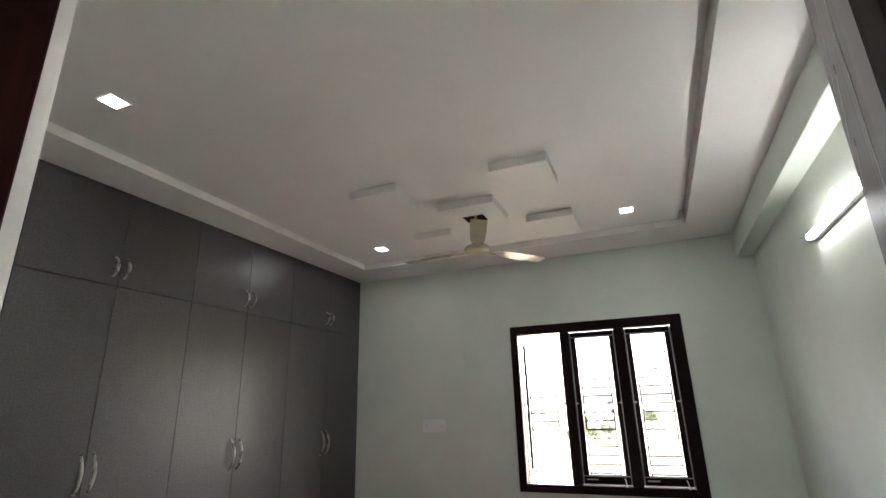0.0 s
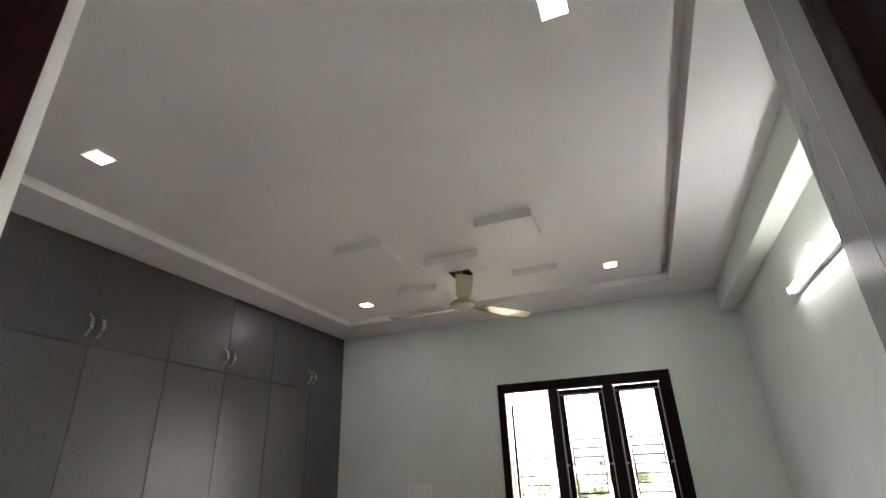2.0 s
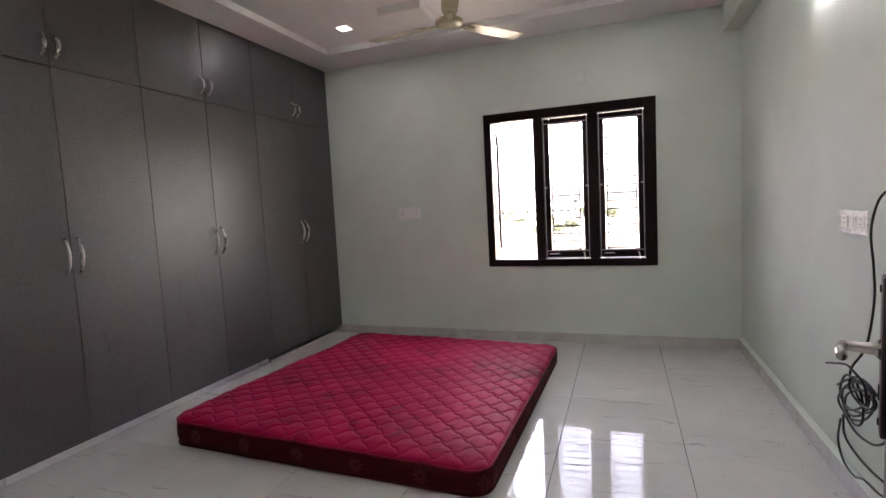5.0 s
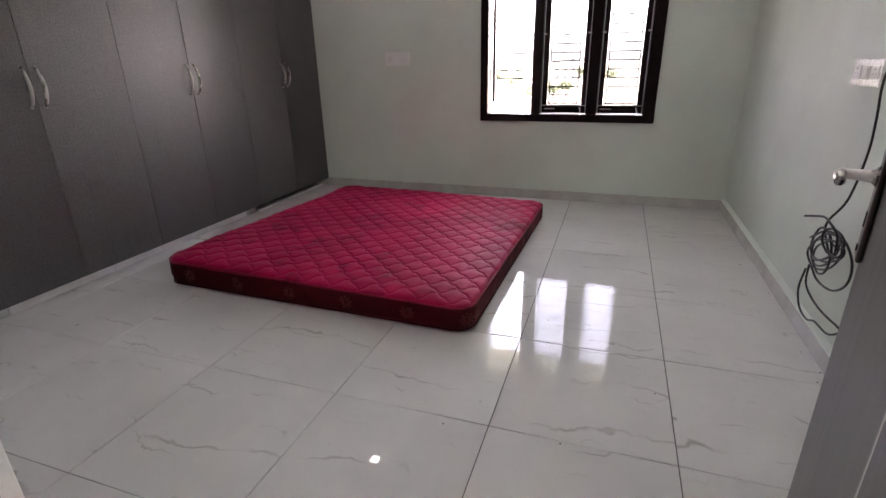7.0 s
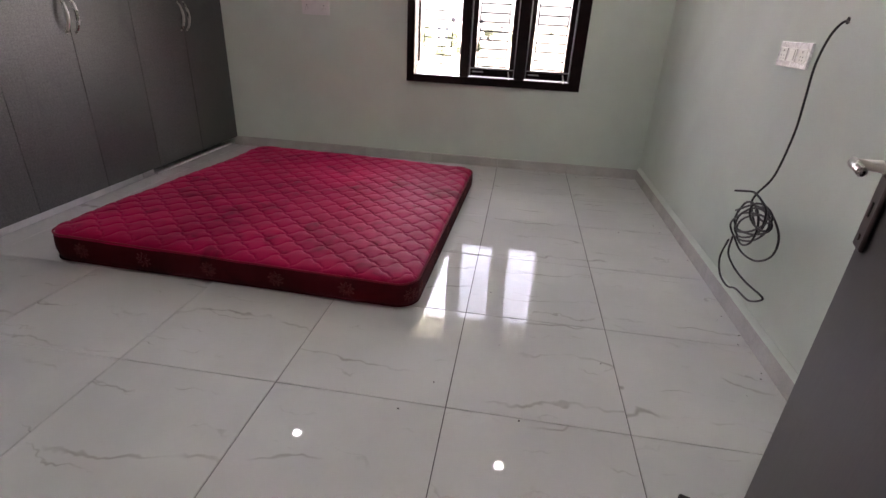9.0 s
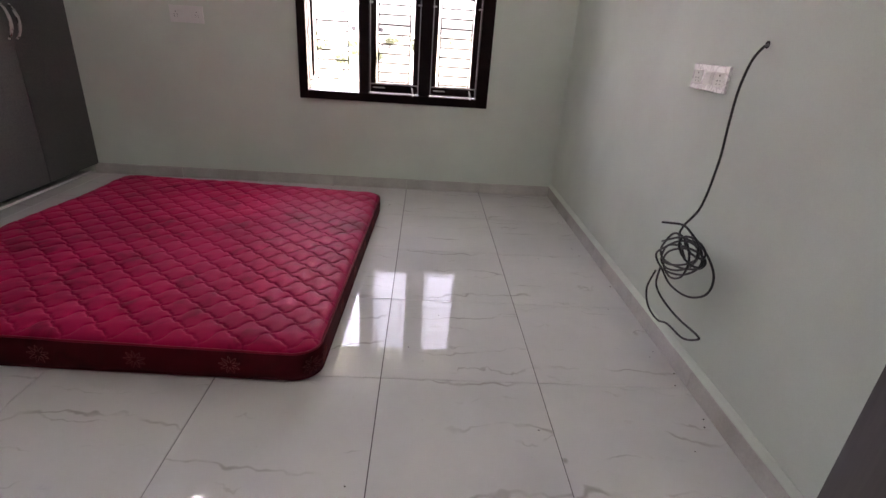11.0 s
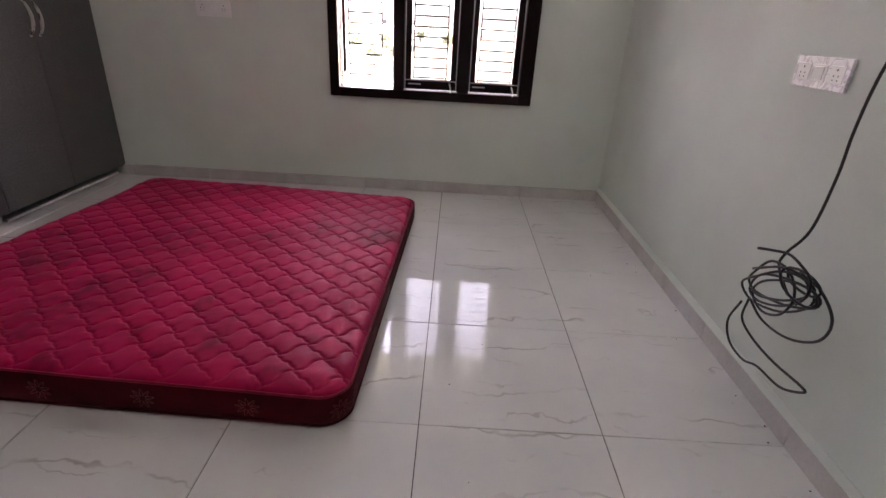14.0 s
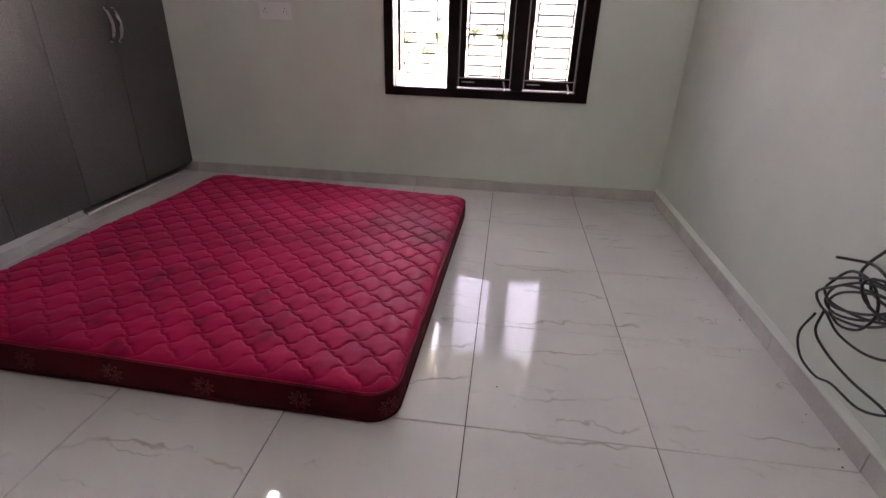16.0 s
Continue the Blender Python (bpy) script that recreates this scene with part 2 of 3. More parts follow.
def box(bm, x0, x1, y0, y1, z0, z1, bevel=0.0, seg=1, mat=0):
    vs = [bm.verts.new((x, y, z)) for x in (x0, x1) for y in (y0, y1) for z in (z0, z1)]
    quads = [(0, 1, 3, 2), (4, 6, 7, 5), (0, 4, 5, 1), (2, 3, 7, 6), (0, 2, 6, 4), (1, 5, 7, 3)]
    fs = [bm.faces.new([vs[i] for i in q]) for q in quads]
    for f in fs:
        f.material_index = mat
    if bevel:
        es = list({e for f in fs for e in f.edges})
        bmesh.ops.bevel(bm, geom=es, offset=bevel, segments=seg, affect="EDGES", profile=0.5, clamp_overlap=True)
    return bm


def boxes(*rows, bevel=0.0, seg=1):
    bm = bmesh.new()
    for r in rows:
        box(bm, *r, bevel=bevel, seg=seg)
    return bm


def tube(bm, pts, r, sides=8, closed=False, radii=None):
    pts = [Vector(p) for p in pts]
    n = len(pts)
    up, rings = Vector((0.13, 0.31, 0.94)), []
    for i, p in enumerate(pts):
        a = pts[(i - 1) % n] if (closed or i > 0) else p
        b = pts[(i + 1) % n] if (closed or i < n - 1) else p
        d = (b - a).normalized()
        u = up - d * up.dot(d)
        if u.length < 1e-3:
            u = Vector((1, 0, 0)) - d * d.x
        u.normalize()
        up = u
        w = d.cross(u)
        rr = radii[i] if radii else r
        rings.append([bm.verts.new(p + (u * math.cos(t) + w * math.sin(t)) * rr) for t in [2 * math.pi * k / sides for k in range(sides)]])
    for i in range(n if closed else n - 1):
        a, b = rings[i], rings[(i + 1) % n]
        for k in range(sides):
            bm.faces.new((a[k], a[(k + 1) % sides], b[(k + 1) % sides], b[k]))
    if not closed:
        bm.faces.new(rings[0][::-1])
        bm.faces.new(rings[-1])
    return bm


def lathe(bm, profile, sides=32, centre=(0, 0)):
    """Turns (radius, z) round a vertical axis, with closed ends."""
    rings = [[bm.verts.new((centre[0] + r * math.cos(2 * math.pi * k / sides), centre[1] + r * math.sin(2 * math.pi * k / sides), z))
              for k in range(sides)] for r, z in profile]
    for a, b in zip(rings, rings[1:]):
        for k in range(sides):
            bm.faces.new((a[k], a[(k + 1) % sides], b[(k + 1) % sides], b[k]))
    bm.faces.new(rings[0][::-1])
    bm.faces.new(rings[-1])
    return bm


def smooth_path(pts, steps=8):
    """Catmull-Rom through the points."""
    p = [Vector(q) for q in pts]
    p = [2 * p[0] - p[1]] + p + [2 * p[-1] - p[-2]]
    out = []
    for i in range(1, len(p) - 2):
        for k in range(steps):
            t = k / steps
            out.append(0.5 * (2 * p[i] + (p[i + 1] - p[i - 1]) * t + (2 * p[i - 1] - 5 * p[i] + 4 * p[i + 1] - p[i + 2]) * t * t
                              + (3 * p[i] - 3 * p[i + 1] + p[i + 2] - p[i - 1]) * t ** 3))
    out.append(p[-2])
    return out


def base(name, at, label, category, group=""):
    ob = new(name)
    ob.location = at
    return tagged(ob, label, category, group)


def setting(ob, label=""):
    return tagged(ob, label, kind="structure")


# ---- large structure ----
T = 0.2
WO = 0.012   # wood frame laps the plaster by this much
north = boxes((XL - T, WX0 + WO, YN, YN + T, -0.1, 3.0), (WX1 - WO, XR + T, YN, YN + T, -0.1, 3.0),
              (WX0 + WO, WX1 - WO, YN, YN + T, -0.1, WZ0 + WO), (WX0 + WO, WX1 - WO, YN, YN + T, WZ1 - WO, 3.0))
wall_north = setting(link("wall_north", north, M_WALL), "pale mint painted window wall")
wall_east = setting(link("wall_east", boxes((XR, XR + T, YS, YN, -0.1, 3.0)), M_WALL), "pale mint painted side wall")
wall_west = setting(link("wall_west", boxes((XL - T, XL, YS, YN, -0.1, 3.0)), M_WALL), "pale mint painted wall behind the wardrobes")
J = 0.045    # jamb thickness
south = boxes((XL - T, DX0 - J, YS - 0.13, YS, -0.1, 3.0), (DX1 + J, XR + T, YS - 0.13, YS, -0.1, 3.0), (DX0 - J, DX1 + J, YS - 0.13, YS, DZ + J, 3.0))
wall_south = setting(link("wall_south", south, M_WALL), "pale mint painted door wall")
reveal = boxes((DX0 - J, DX0 - 0.008, YS, YS + 0.022, 0, DZ), bevel=0.002)
plaster_reveal = setting(link("trim_plaster", reveal, M_WHITE), "white plaster strip beside the door frame")
beam = setting(link("ceiling_beam", boxes((1.083, XR, YS, YN, 2.472, ZC), bevel=0.004), M_WALL), "pale mint painted beam")

# the false ceiling: a soffit all round, a raised tray and five hanging squares
TX0, TX1, TY0, TY1 = -2.14, 0.727, -0.45, 2.62
TXG, ZG = 0.678, 2.95
ZS = 2.785      # the tray stops short of the east soffit: an unlit cove slot
cb = boxes((XL, TX0, YS, YN, ZC, ZG), (TX1, XR, YS, YN, ZC, ZG), (TX0, TX1, YS, TY0, ZC, ZG), (TX0, TX1, TY1, YN, ZC, ZG),
           (TX0, TXG, TY0, TY1, ZT, ZG), (TXG + 0.0003, TX1 - 0.0003, TY0 + 0.0003, TY1 - 0.0003, ZS, ZG))
FX, FY = -0.695, 1.785
QX, QY, ZQ = 0.168, 0.168, 2.668
for cx, cy in ((-1.152, 1.263), (-0.208, 1.270), (-1.152, 2.187), (-0.208, 2.182)):
    box(cb, cx - QX, cx + QX, cy - QY, cy + QY, ZQ, ZT + 0.01, 0.002)
HX, HY0, HY1 = 0.078, FY - 0.07, FY + 0.06
CX0, CX1, CY0, CY1 = -0.882, -0.488, 1.533, 1.925
for r in ((CX0, FX - HX, CY0, CY1), (FX + HX, CX1, CY0, CY1), (FX - HX, FX + HX, CY0, HY0), (FX - HX, FX + HX, HY1, CY1)):
    box(cb, *r, ZQ, ZT + 0.01)
ceiling = setting(link("ceiling", cb, M_WHITE), "white false ceiling with a raised tray and five hanging squares")

# thin black sheets added inside the hole to paint its shade
hole = boxes((FX - HX + 0.001, FX + HX - 0.001, HY0 + 0.001, HY1 - 0.001, ZT - 0.006, ZT - 0.001), (FX - HX + 0.0005, FX - HX + 0.004, HY0 + 0.005, HY1 - 0.005, ZQ + 0.004, ZT - 0.007),
             (FX + HX - 0.004, FX + HX - 0.0005, HY0 + 0.005, HY1 - 0.005, ZQ + 0.004, ZT - 0.007), (FX - HX + 0.001, FX + HX - 0.001, HY1 - 0.004, HY1 - 0.0005, ZQ + 0.003, ZT - 0.007))
setting(link("ceiling_hole", hole, M_BLACK), "rough cut hole in the ceiling square, its dark inside painted as black sheets")

# corridor behind the door
CY = -3.2
corr = boxes((-1.6, -1.5, CY, YS - 0.13, -0.1, 3.0), (1.9, 2.0, CY, YS - 0.13, -0.1, 3.0), (-1.6, 2.0, CY - 0.1, CY, -0.1, 3.0))
setting(link("wall_corridor", corr, M_CORR), "cream painted corridor wall")
setting(link("ceiling_corridor", boxes((-1.6, 2.0, CY, YS - 0.13, 2.75, 2.9)), M_WHITE), "white corridor ceiling")
floor = setting(link("floor", boxes((XL, XR, YS - 0.13, YN, -0.08, -0.004), (-1.6, 2.0, CY, YS - 0.13, -0.08, -0.004)), M_GROUT), "white marble-look tiled floor")

# door frame
fr = boxes((DX0 - J, DX0, YS - 0.13, YS, 0, DZ), (DX1, DX1 + J, YS - 0.13, YS, 0, DZ), (DX0 - J, DX1 + J, YS - 0.13, YS, DZ, DZ + J),
           (DX0 - J - 0.07, DX0, YS - 0.15, YS - 0.132, 0, DZ + 0.1), (DX1, DX1 + J + 0.07, YS - 0.15, YS - 0.132, 0, DZ + 0.1),
           (DX0, DX1, YS - 0.15, YS - 0.132, DZ, DZ + 0.1), bevel=0.003)
door_frame = setting(link("door_frame", fr, M_FRAME), "dark polished wooden door frame")


# ---- things ----
def door():
    """The open leaf, its own x along the leaf from the hinge, y its thickness."""
    L, H, TH = 0.745, 2.40, 0.035
    d = base("door_1", (0.722, -0.402, 0.0), "open grey-brown veneered door with pale inlays and steel lever", "door")
    d["kind"] = "structure"
    d.rotation_euler = (0, 0, radians(90 - 19.0))
    bm = boxes((-L, 0, -TH, 0, 0.012, H), bevel=0.002)
    part("door_leaf", bm, M_LEAF, d)
    part("edge_band", boxes((0.0004, 0.0016, -TH + 0.003, -0.003, 0.015, H - 0.003)), M_FRAME, d, "dark wooden leaf edge")
    # inlaid strips on the face towards the room side
    part("inlay", boxes((-0.567, -0.561, 0.0002, 0.0005, 0.015, H - 0.003)), M_GOLD, d, "pale metal inlay strip")
    for x, z in ((-0.43, 1.835), (-0.355, 1.758), (-0.285, 1.688)):
        part("inlay", boxes((x, -0.004, 0.0002, 0.0005, z, z + 0.006)), M_GOLD, d, "pale metal inlay strip")
        part("inlay_groove", boxes((x - 0.014, x - 0.0005, 0.0002, 0.0005, z, z + 0.006)), M_BLACK, d, "dark open groove end")
    # lock plate and lever
    plate = boxes((-0.052, -0.006, 0.0004, 0.009, 0.865, 1.115), bevel=0.004, seg=2)
    part("lock_plate", plate, M_BRONZE, d, "dark bronze lock plate")
    for z in (0.885, 1.095):
        bm = bmesh.new()
        tube(bm, [(-0.029, 0.009, z), (-0.029, 0.0115, z)], 0.006, 12)
        part("screw", bm, M_BRONZE, d)
    bm = bmesh.new()
    tube(bm, [(-0.029, 0.009, 1.0), (-0.029, 0.016, 1.0), (-0.029, 0.038, 1.0), (-0.029, 0.053, 1.0)], 0.01, 16, radii=[0.017, 0.010, 0.008, 0.008])
    tube(bm, smooth_path([(-0.019, 0.053, 1.001), (-0.040, 0.057, 1.002), (-0.070, 0.058, 1.003), (-0.094, 0.055, 1.0)], 5), 0.0072, 14)
    part("door_handle", bm, M_STEEL, d, "satin steel lever handle", True)
    bm = boxes((-0.034, -0.026, 0.0092, 0.011, 0.92, 0.945), bevel=0.001)
    part("keyhole", bm, M_BLACK, d)
    bm = bmesh.new()
    tube(bm, [(-0.03, 0.0004, 0.195), (-0.03, 0.005, 0.195), (-0.03, 0.006, 0.195), (-0.03, 0.098, 0.195)], 0.01, 16, radii=[0.020, 0.020, 0.010, 0.010])
    stop = part("door_stopper", bm, M_STEEL, d, "steel rod door stopper with rubber tip", True)
    bm = bmesh.new()
    tube(bm, [(-0.03, 0.0982, 0.195), (-0.03, 0.100, 0.195), (-0.03, 0.119, 0.195), (-0.03, 0.122, 0.195)], 0.013, 16, radii=[0.012, 0.0135, 0.0135, 0.010])
    part("rubber_tip", bm, M_BLACK, stop, "black rubber tip", True)
    bm = bmesh.new()
    for z in (0.35, 1.2, 2.05):
        tube(bm, [(-L - 0.004, 0.004, z - 0.05), (-L - 0.004, 0.004, z + 0.05)], 0.006, 10)
    part("hinge", bm, M_STEEL, d)
    return d


def pull(parent, y, z, h=0.19):
    """A bow handle on a wardrobe door; its face looks along +x."""
    bm = bmesh.new()
    pts = []
    for k in range(15):
        t = k / 14
        s = math.sin(math.pi * t)
        pts.append((0.004 + 0.033 * s ** 0.7, y, z + h * t))
    tube(bm, pts, 0.006, 10, radii=[0.0055 + 0.0045 * math.sin(math.pi * k / 14) for k in range(15)])
    for zz in (z, z + h):
        tube(bm, [(0.0, y, zz), (0.006, y, zz)], 0.0075, 12)
    part("handle", bm, M_STEEL, parent, "satin steel bow handle", True)


def wardrobe(y0, y1, dark_base, name):
    """One two-door unit with a loft above it."""
    w = base(name, (XW, y0, 0.0), "charcoal laminate wardrobe, doors closed, " + ("over a black base gap" if dark_base else "on a white plinth"), "wardrobe", "fitted wardrobes along the wall")
    W, G, TH = y1 - y0, 0.0014, 0.018
    part("body", boxes((-0.60, -TH - 0.002, 0.001, W - 0.001, 0.0855, ZC - 0.002)), M_LAM_EDGE, w)
    for k in (0, 1):
        a, b = k * W / 2 + G, (k + 1) * W / 2 - G
        dz0 = 0.074
        lower = part("door", boxes((-TH, 0, a, b, dz0, 2.088), bevel=0.0015), M_LAM, w)
        upper = part("loft_door", boxes((-TH, 0, a, b, 2.092, ZC - 0.003), bevel=0.0015), M_LAM, w)
        hy = W / 2 + (0.034 if k else -0.034)
        pull(lower, hy, 1.0)
        pull(upper, hy, 2.145, 0.112)
    return w


def mattress():
    m = base("mattress", (-1.118, 1.588, 0.0), "crimson quilted mattress with maroon border lying on tiled floor", "mattress")
    m.rotation_euler = (0, 0, radians(-1.7))
    W, L, H, R = 1.85, 2.008, 0.142, 0.095

    SK = 0.038

    def lift(x, y):
        """The stuffing is fuller towards one front corner."""
        t = min(1.0, max(0.0, (W / 2 - x) / W))
        return (0.015 + 0.024 * t) * min(1.0, max(0.0, (0.55 - y) / 1.3))

    def inside(x, y):
        """Distance to the rounded outline, positive inside."""
        qx, qy = abs(x) - (W / 2 - R), abs(y) - (L / 2 - R)
        out = math.hypot(max(qx, 0), max(qy, 0)) + min(max(qx, qy), 0)
        return R - out

    nx, ny = 430, 466
    PX, PY = 0.159, 0.144
    bm = bmesh.new()
    grid, seam = {}, {}
    for i in range(nx + 1):
        for j in range(ny + 1):
            x, y = (i / nx - 0.5) * W, (j / ny - 0.5) * L
            qx, qy = abs(x) - (W / 2 - R), abs(y) - (L / 2 - R)
            if qx > 0 and qy > 0:
                h = math.hypot(qx, qy)
                c = max(qx, qy)
                f = c / h
                x = math.copysign(W / 2 - R + qx * f, x)
                y = math.copysign(L / 2 - R + qy * f, y)
            d = inside(x, y)
            u, v = x / PX + y / PY + 0.71, x / PX - y / PY
            uu = u + 0.050 * math.sin(2 * math.pi * v) + 0.022 * math.sin(6 * math.pi * v) + 0.025 * noise.noise((x * 5, y * 5, 1.0))
            vv = v - 0.080 * math.sin(2 * math.pi * u) + 0.025 * noise.noise((x * 5, y * 5, 4.0))
            a, b = abs(math.sin(math.pi * uu)), abs(math.sin(math.pi * vv))
            m_ab = min(a, b)
            puff = 0.0095 * (1 - math.exp(-m_ab / 0.075)) + 0.0065 * (a * b) ** 0.6 + 0.0005
            puff *= 0.85 + 0.35 * noise.noise((x * 3.1, y * 3.1, 7.0))
            seam[i, j] = m_ab < 0.045 and d > 0.02
            roll = min(1.0, d / 0.03)
            z = H - 0.016 - 0.016 * (1 - math.sqrt(max(0.0, 1 - (1 - roll) ** 2))) + puff * min(1, d / 0.012 + 0.1)
            z += lift(x, y)
            z -= 0.017 * max(0.0, 1 - d / 0.10) ** 2
            z += 0.008 * noise.noise((x * 1.6, y * 1.6, 0.3)) + 0.0022 * noise.noise((x * 9, y * 14, 2.0)) - 0.0045
            grid[i, j] = bm.verts.new((x, y - SK * x * (y / L + 0.5), z))
    for i in range(nx):
        for j in range(ny):
            face = bm.faces.new((grid[i, j], grid[i + 1, j], grid[i + 1, j + 1], grid[i, j + 1]))
            # faces in the seam creases get the painted shade colour
            if seam[i, j] and seam[i + 1, j + 1] or seam[i + 1, j] and seam[i, j + 1]:
                face.material_index = 1
    part("quilted_top", bm, (M_RED, M_SEAM_SHADE), m, "crimson diamond-quilted satin top", True)

    ring = []
    for cx, cy, a0 in ((1, 1, 0), (-1, 1, 90), (-1, -1, 180), (1, -1, 270)):
        for k in range(10):
            a = radians(a0 + 90 * k / 9)
            ring.append((cx * (W / 2 - R) + R * math.cos(a), cy * (L / 2 - R) + R * math.sin(a)))
    dense = []
    for k in range(len(ring)):
        p, q = Vector(ring[k]), Vector(ring[(k + 1) % len(ring)])
        n = max(1, int((q - p).length / 0.04))
        dense += [p.lerp(q, s / n) for s in range(n)]
    bm = bmesh.new()
    prof = [(0.010, 0.0), (0.000, 0.012), (-0.006, 0.045), (-0.006, 0.075), (-0.003, 0.1), (0.001, H - 0.037)]
    rows = []
    for ins, z in prof:
        row = []
        for p in dense:
            wob = 0.003 * noise.noise((p.x * 5, p.y * 5, z * 30))
            d = (1 - (ins + wob) / (W / 2))
            row.append(bm.verts.new((p.x * d, p.y * d - SK * p.x * (p.y / L + 0.5), max(0.0, z * (1 + lift(p.x, p.y) / H) + (0.004 * noise.noise((p.x * 4, p.y * 4, 5)) if z > 0.02 else 0)))))
        rows.append(row)
    n = len(dense)
    for a, b in zip(rows, rows[1:]):
        for k in range(n):
            bm.faces.new((a[k], a[(k + 1) % n], b[(k + 1) % n], b[k]))
    bm.faces.new(rows[0][::-1])
    part("border", bm, M_MAROON, m, "dark maroon side border", True)
    for z, name in ((H - 0.036, "piping"), (0.012, "piping")):
        bm = bmesh.new()
        tube(bm, [(p.x * 1.001, p.y * 1.001 - SK * p.x * (p.y / L + 0.5), z + (lift(p.x, p.y) if z > 0.05 else 0) + 0.002 * noise.noise((p.x * 4, p.y * 4, 5))) for p in dense], 0.0045, 6, closed=True)
        part(name, bm, M_PIPE if z > 0.05 else M_MAROON, m, "", True)

    def flower(px, py, ax, ay):
        bm = bmesh.new()
        for k in range(9):
            a = 2 * math.pi * k / 9 + 0.2
            pts = []
            for s in range(9):
                t = s / 8
                r, side = 0.008 + 0.026 * math.sin(math.pi * t), 0.0045 * math.cos(math.pi * t)
                du = r * math.cos(a) - side * math.sin(a)
                dz = r * math.sin(a) + side * math.cos(a)
                pts.append((px + ax * du * 1.15, py + ay * du * 1.15, (0.062 + dz * 0.95) * (1 + lift(px, py) / H)))
            tube(bm, pts, 0.0009, 4)
        part("flower_motif", bm, M_THREAD, m, "dull gold embroidered flower")

    yf = -L / 2 - 0.0100
    for k in range(5):
        flower(W / 2 - 0.335 * (k + 1) + 0.028, yf, 1, 0)
    for k in range(5):
        flower(W / 2 + 0.0098, -L / 2 + 0.09 + 0.345 * k, 0, 1)
    qc = (R + 0.0115) * math.cos(radians(45))
    flower(W / 2 - R + qc, -L / 2 + R - qc, 0.707, 0.707)
    return m


def ceiling_fan():
    f = base("ceiling_fan", (FX, FY, 2.43), "cream three-blade ceiling fan at rest below the hanging centre square", "fan")
    bm = bmesh.new()
    lathe(bm, [(0.030, 0.040), (0.026, 0.08), (0.020, 0.10)], 24)
    part("lower_canopy", bm, M_FAN, f, "cream lower canopy", True)
    bm = bmesh.new()
    tube(bm, [(0, 0, 0.09), (0, 0, 0.34)], 0.012, 14)
    part("downrod", bm, M_FAN, f)
    bm = bmesh.new()
    lathe(bm, [(0.03, -0.018), (0.062, -0.016), (0.084, -0.009), (0.092, 0.004), (0.09, 0.017), (0.074, 0.029), (0.05, 0.038)], 40)
    part("motor_housing", bm, M_FAN, f, "cream motor housing with a steel rim", True)
    bm = bmesh.new()
    tube(bm, [(0.05 * math.cos(0.1 * k), 0.05 * math.sin(0.1 * k), 0.262) for k in range(0, 40)], 0.0025, 6)
    tube(bm, smooth_path([(0.03, 0.0, 0.2), (-0.02, -0.03, 0.24), (-0.07, -0.02, 0.27), (-0.05, 0.0, 0.30)], 5), 0.0025, 6)
    part("wire", bm, M_CABLE, f, "loose black wires at the ceiling hook")
    for ang in (53, 173, 290):
        a = radians(ang)
        arm = bmesh.new()
        box(arm, 0.07, 0.20, -0.018, 0.018, -0.004, 0.002, 0.0015)
        ao = part("blade_arm", arm, M_FAN, f)
        ao.rotation_euler = (0, 0, a)
        bl = bmesh.new()
        top, bot = [], []
        outline = [(0.14, -0.036), (0.20, -0.048), (0.40, -0.052), (0.585, -0.052), (0.603, -0.044), (0.606, 0.0), (0.603, 0.044), (0.585, 0.052), (0.40, 0.052), (0.20, 0.047), (0.14, 0.036)]
        for x, y in outline:
            z = -y * 0.13
            top.append(bl.verts.new((x, y, z + 0.0035)))
            bot.append(bl.verts.new((x, y, z + 0.002)))
        bl.faces.new(top)
        bl.faces.new(bot[::-1])
        for k in range(len(outline)):
            q = (k + 1) % len(outline)
            bl.faces.new((top[k], top[q], bot[q], bot[k]))
        bo = part("blade", bl, M_FAN, f, "cream fan blade")
        bo.rotation_euler = (0, 0, a)
    return f


def downlight(x, y):
    d = base("downlight", (x, y, ZT), "small square white recessed ceiling light, lit", "ceiling light", "recessed ceiling lights")
    s, r = 0.040, 0.050
    bm = boxes((-r, -s, -r, r, -0.006, 0.0), (s, r, -r, r, -0.006, 0.0), (-s, s, -r, -s, -0.006, 0.0), (-s, s, s, r, -0.006, 0.0), bevel=0.001)
    part("trim_ring", bm, M_PLASTIC, d)
    part("diffuser", boxes((-s, s, -s, s, -0.004, -0.0005)), M_DOWN, d, "glowing white diffuser")
    return d


def tube_light():
    t = base("tube_light", (XR, 0.315, 2.155), "slim white wall batten with a lit tube", "tube light")
    L = 1.222
    part("batten", boxes((-0.022, 0, 0, L, -0.018, 0.018), bevel=0.003), M_PLASTIC, t, "white metal batten")
    bm = bmesh.new()
    tube(bm, [(-0.036, 0.016, 0.004), (-0.036, L - 0.016, 0.004)], 0.013, 16)
    part("lamp", bm, M_TUBE, t, "glowing white tube", True)
    part("end_cap", boxes((-0.052, -0.0225, -0.002, 0.0155, -0.016, 0.02), bevel=0.003), M_PLASTIC, t)
    part("end_cap", boxes((-0.052, -0.0225, L - 0.0155, L + 0.002, -0.016, 0.02), bevel=0.003), M_PLASTIC, t)
    bm = bmesh.new()
    tube(bm, smooth_path([(-0.001, 0.80, 0.10), (-0.03, 0.795, 0.10), (-0.04, 0.82, 0.06), (-0.03, 0.80, 0.03), (-0.012, 0.78, 0.018)], 6), 0.0032, 8)
    part("supply_wire", bm, M_PLASTIC, t, "white supply wire looping out of the wall", True)
    return t


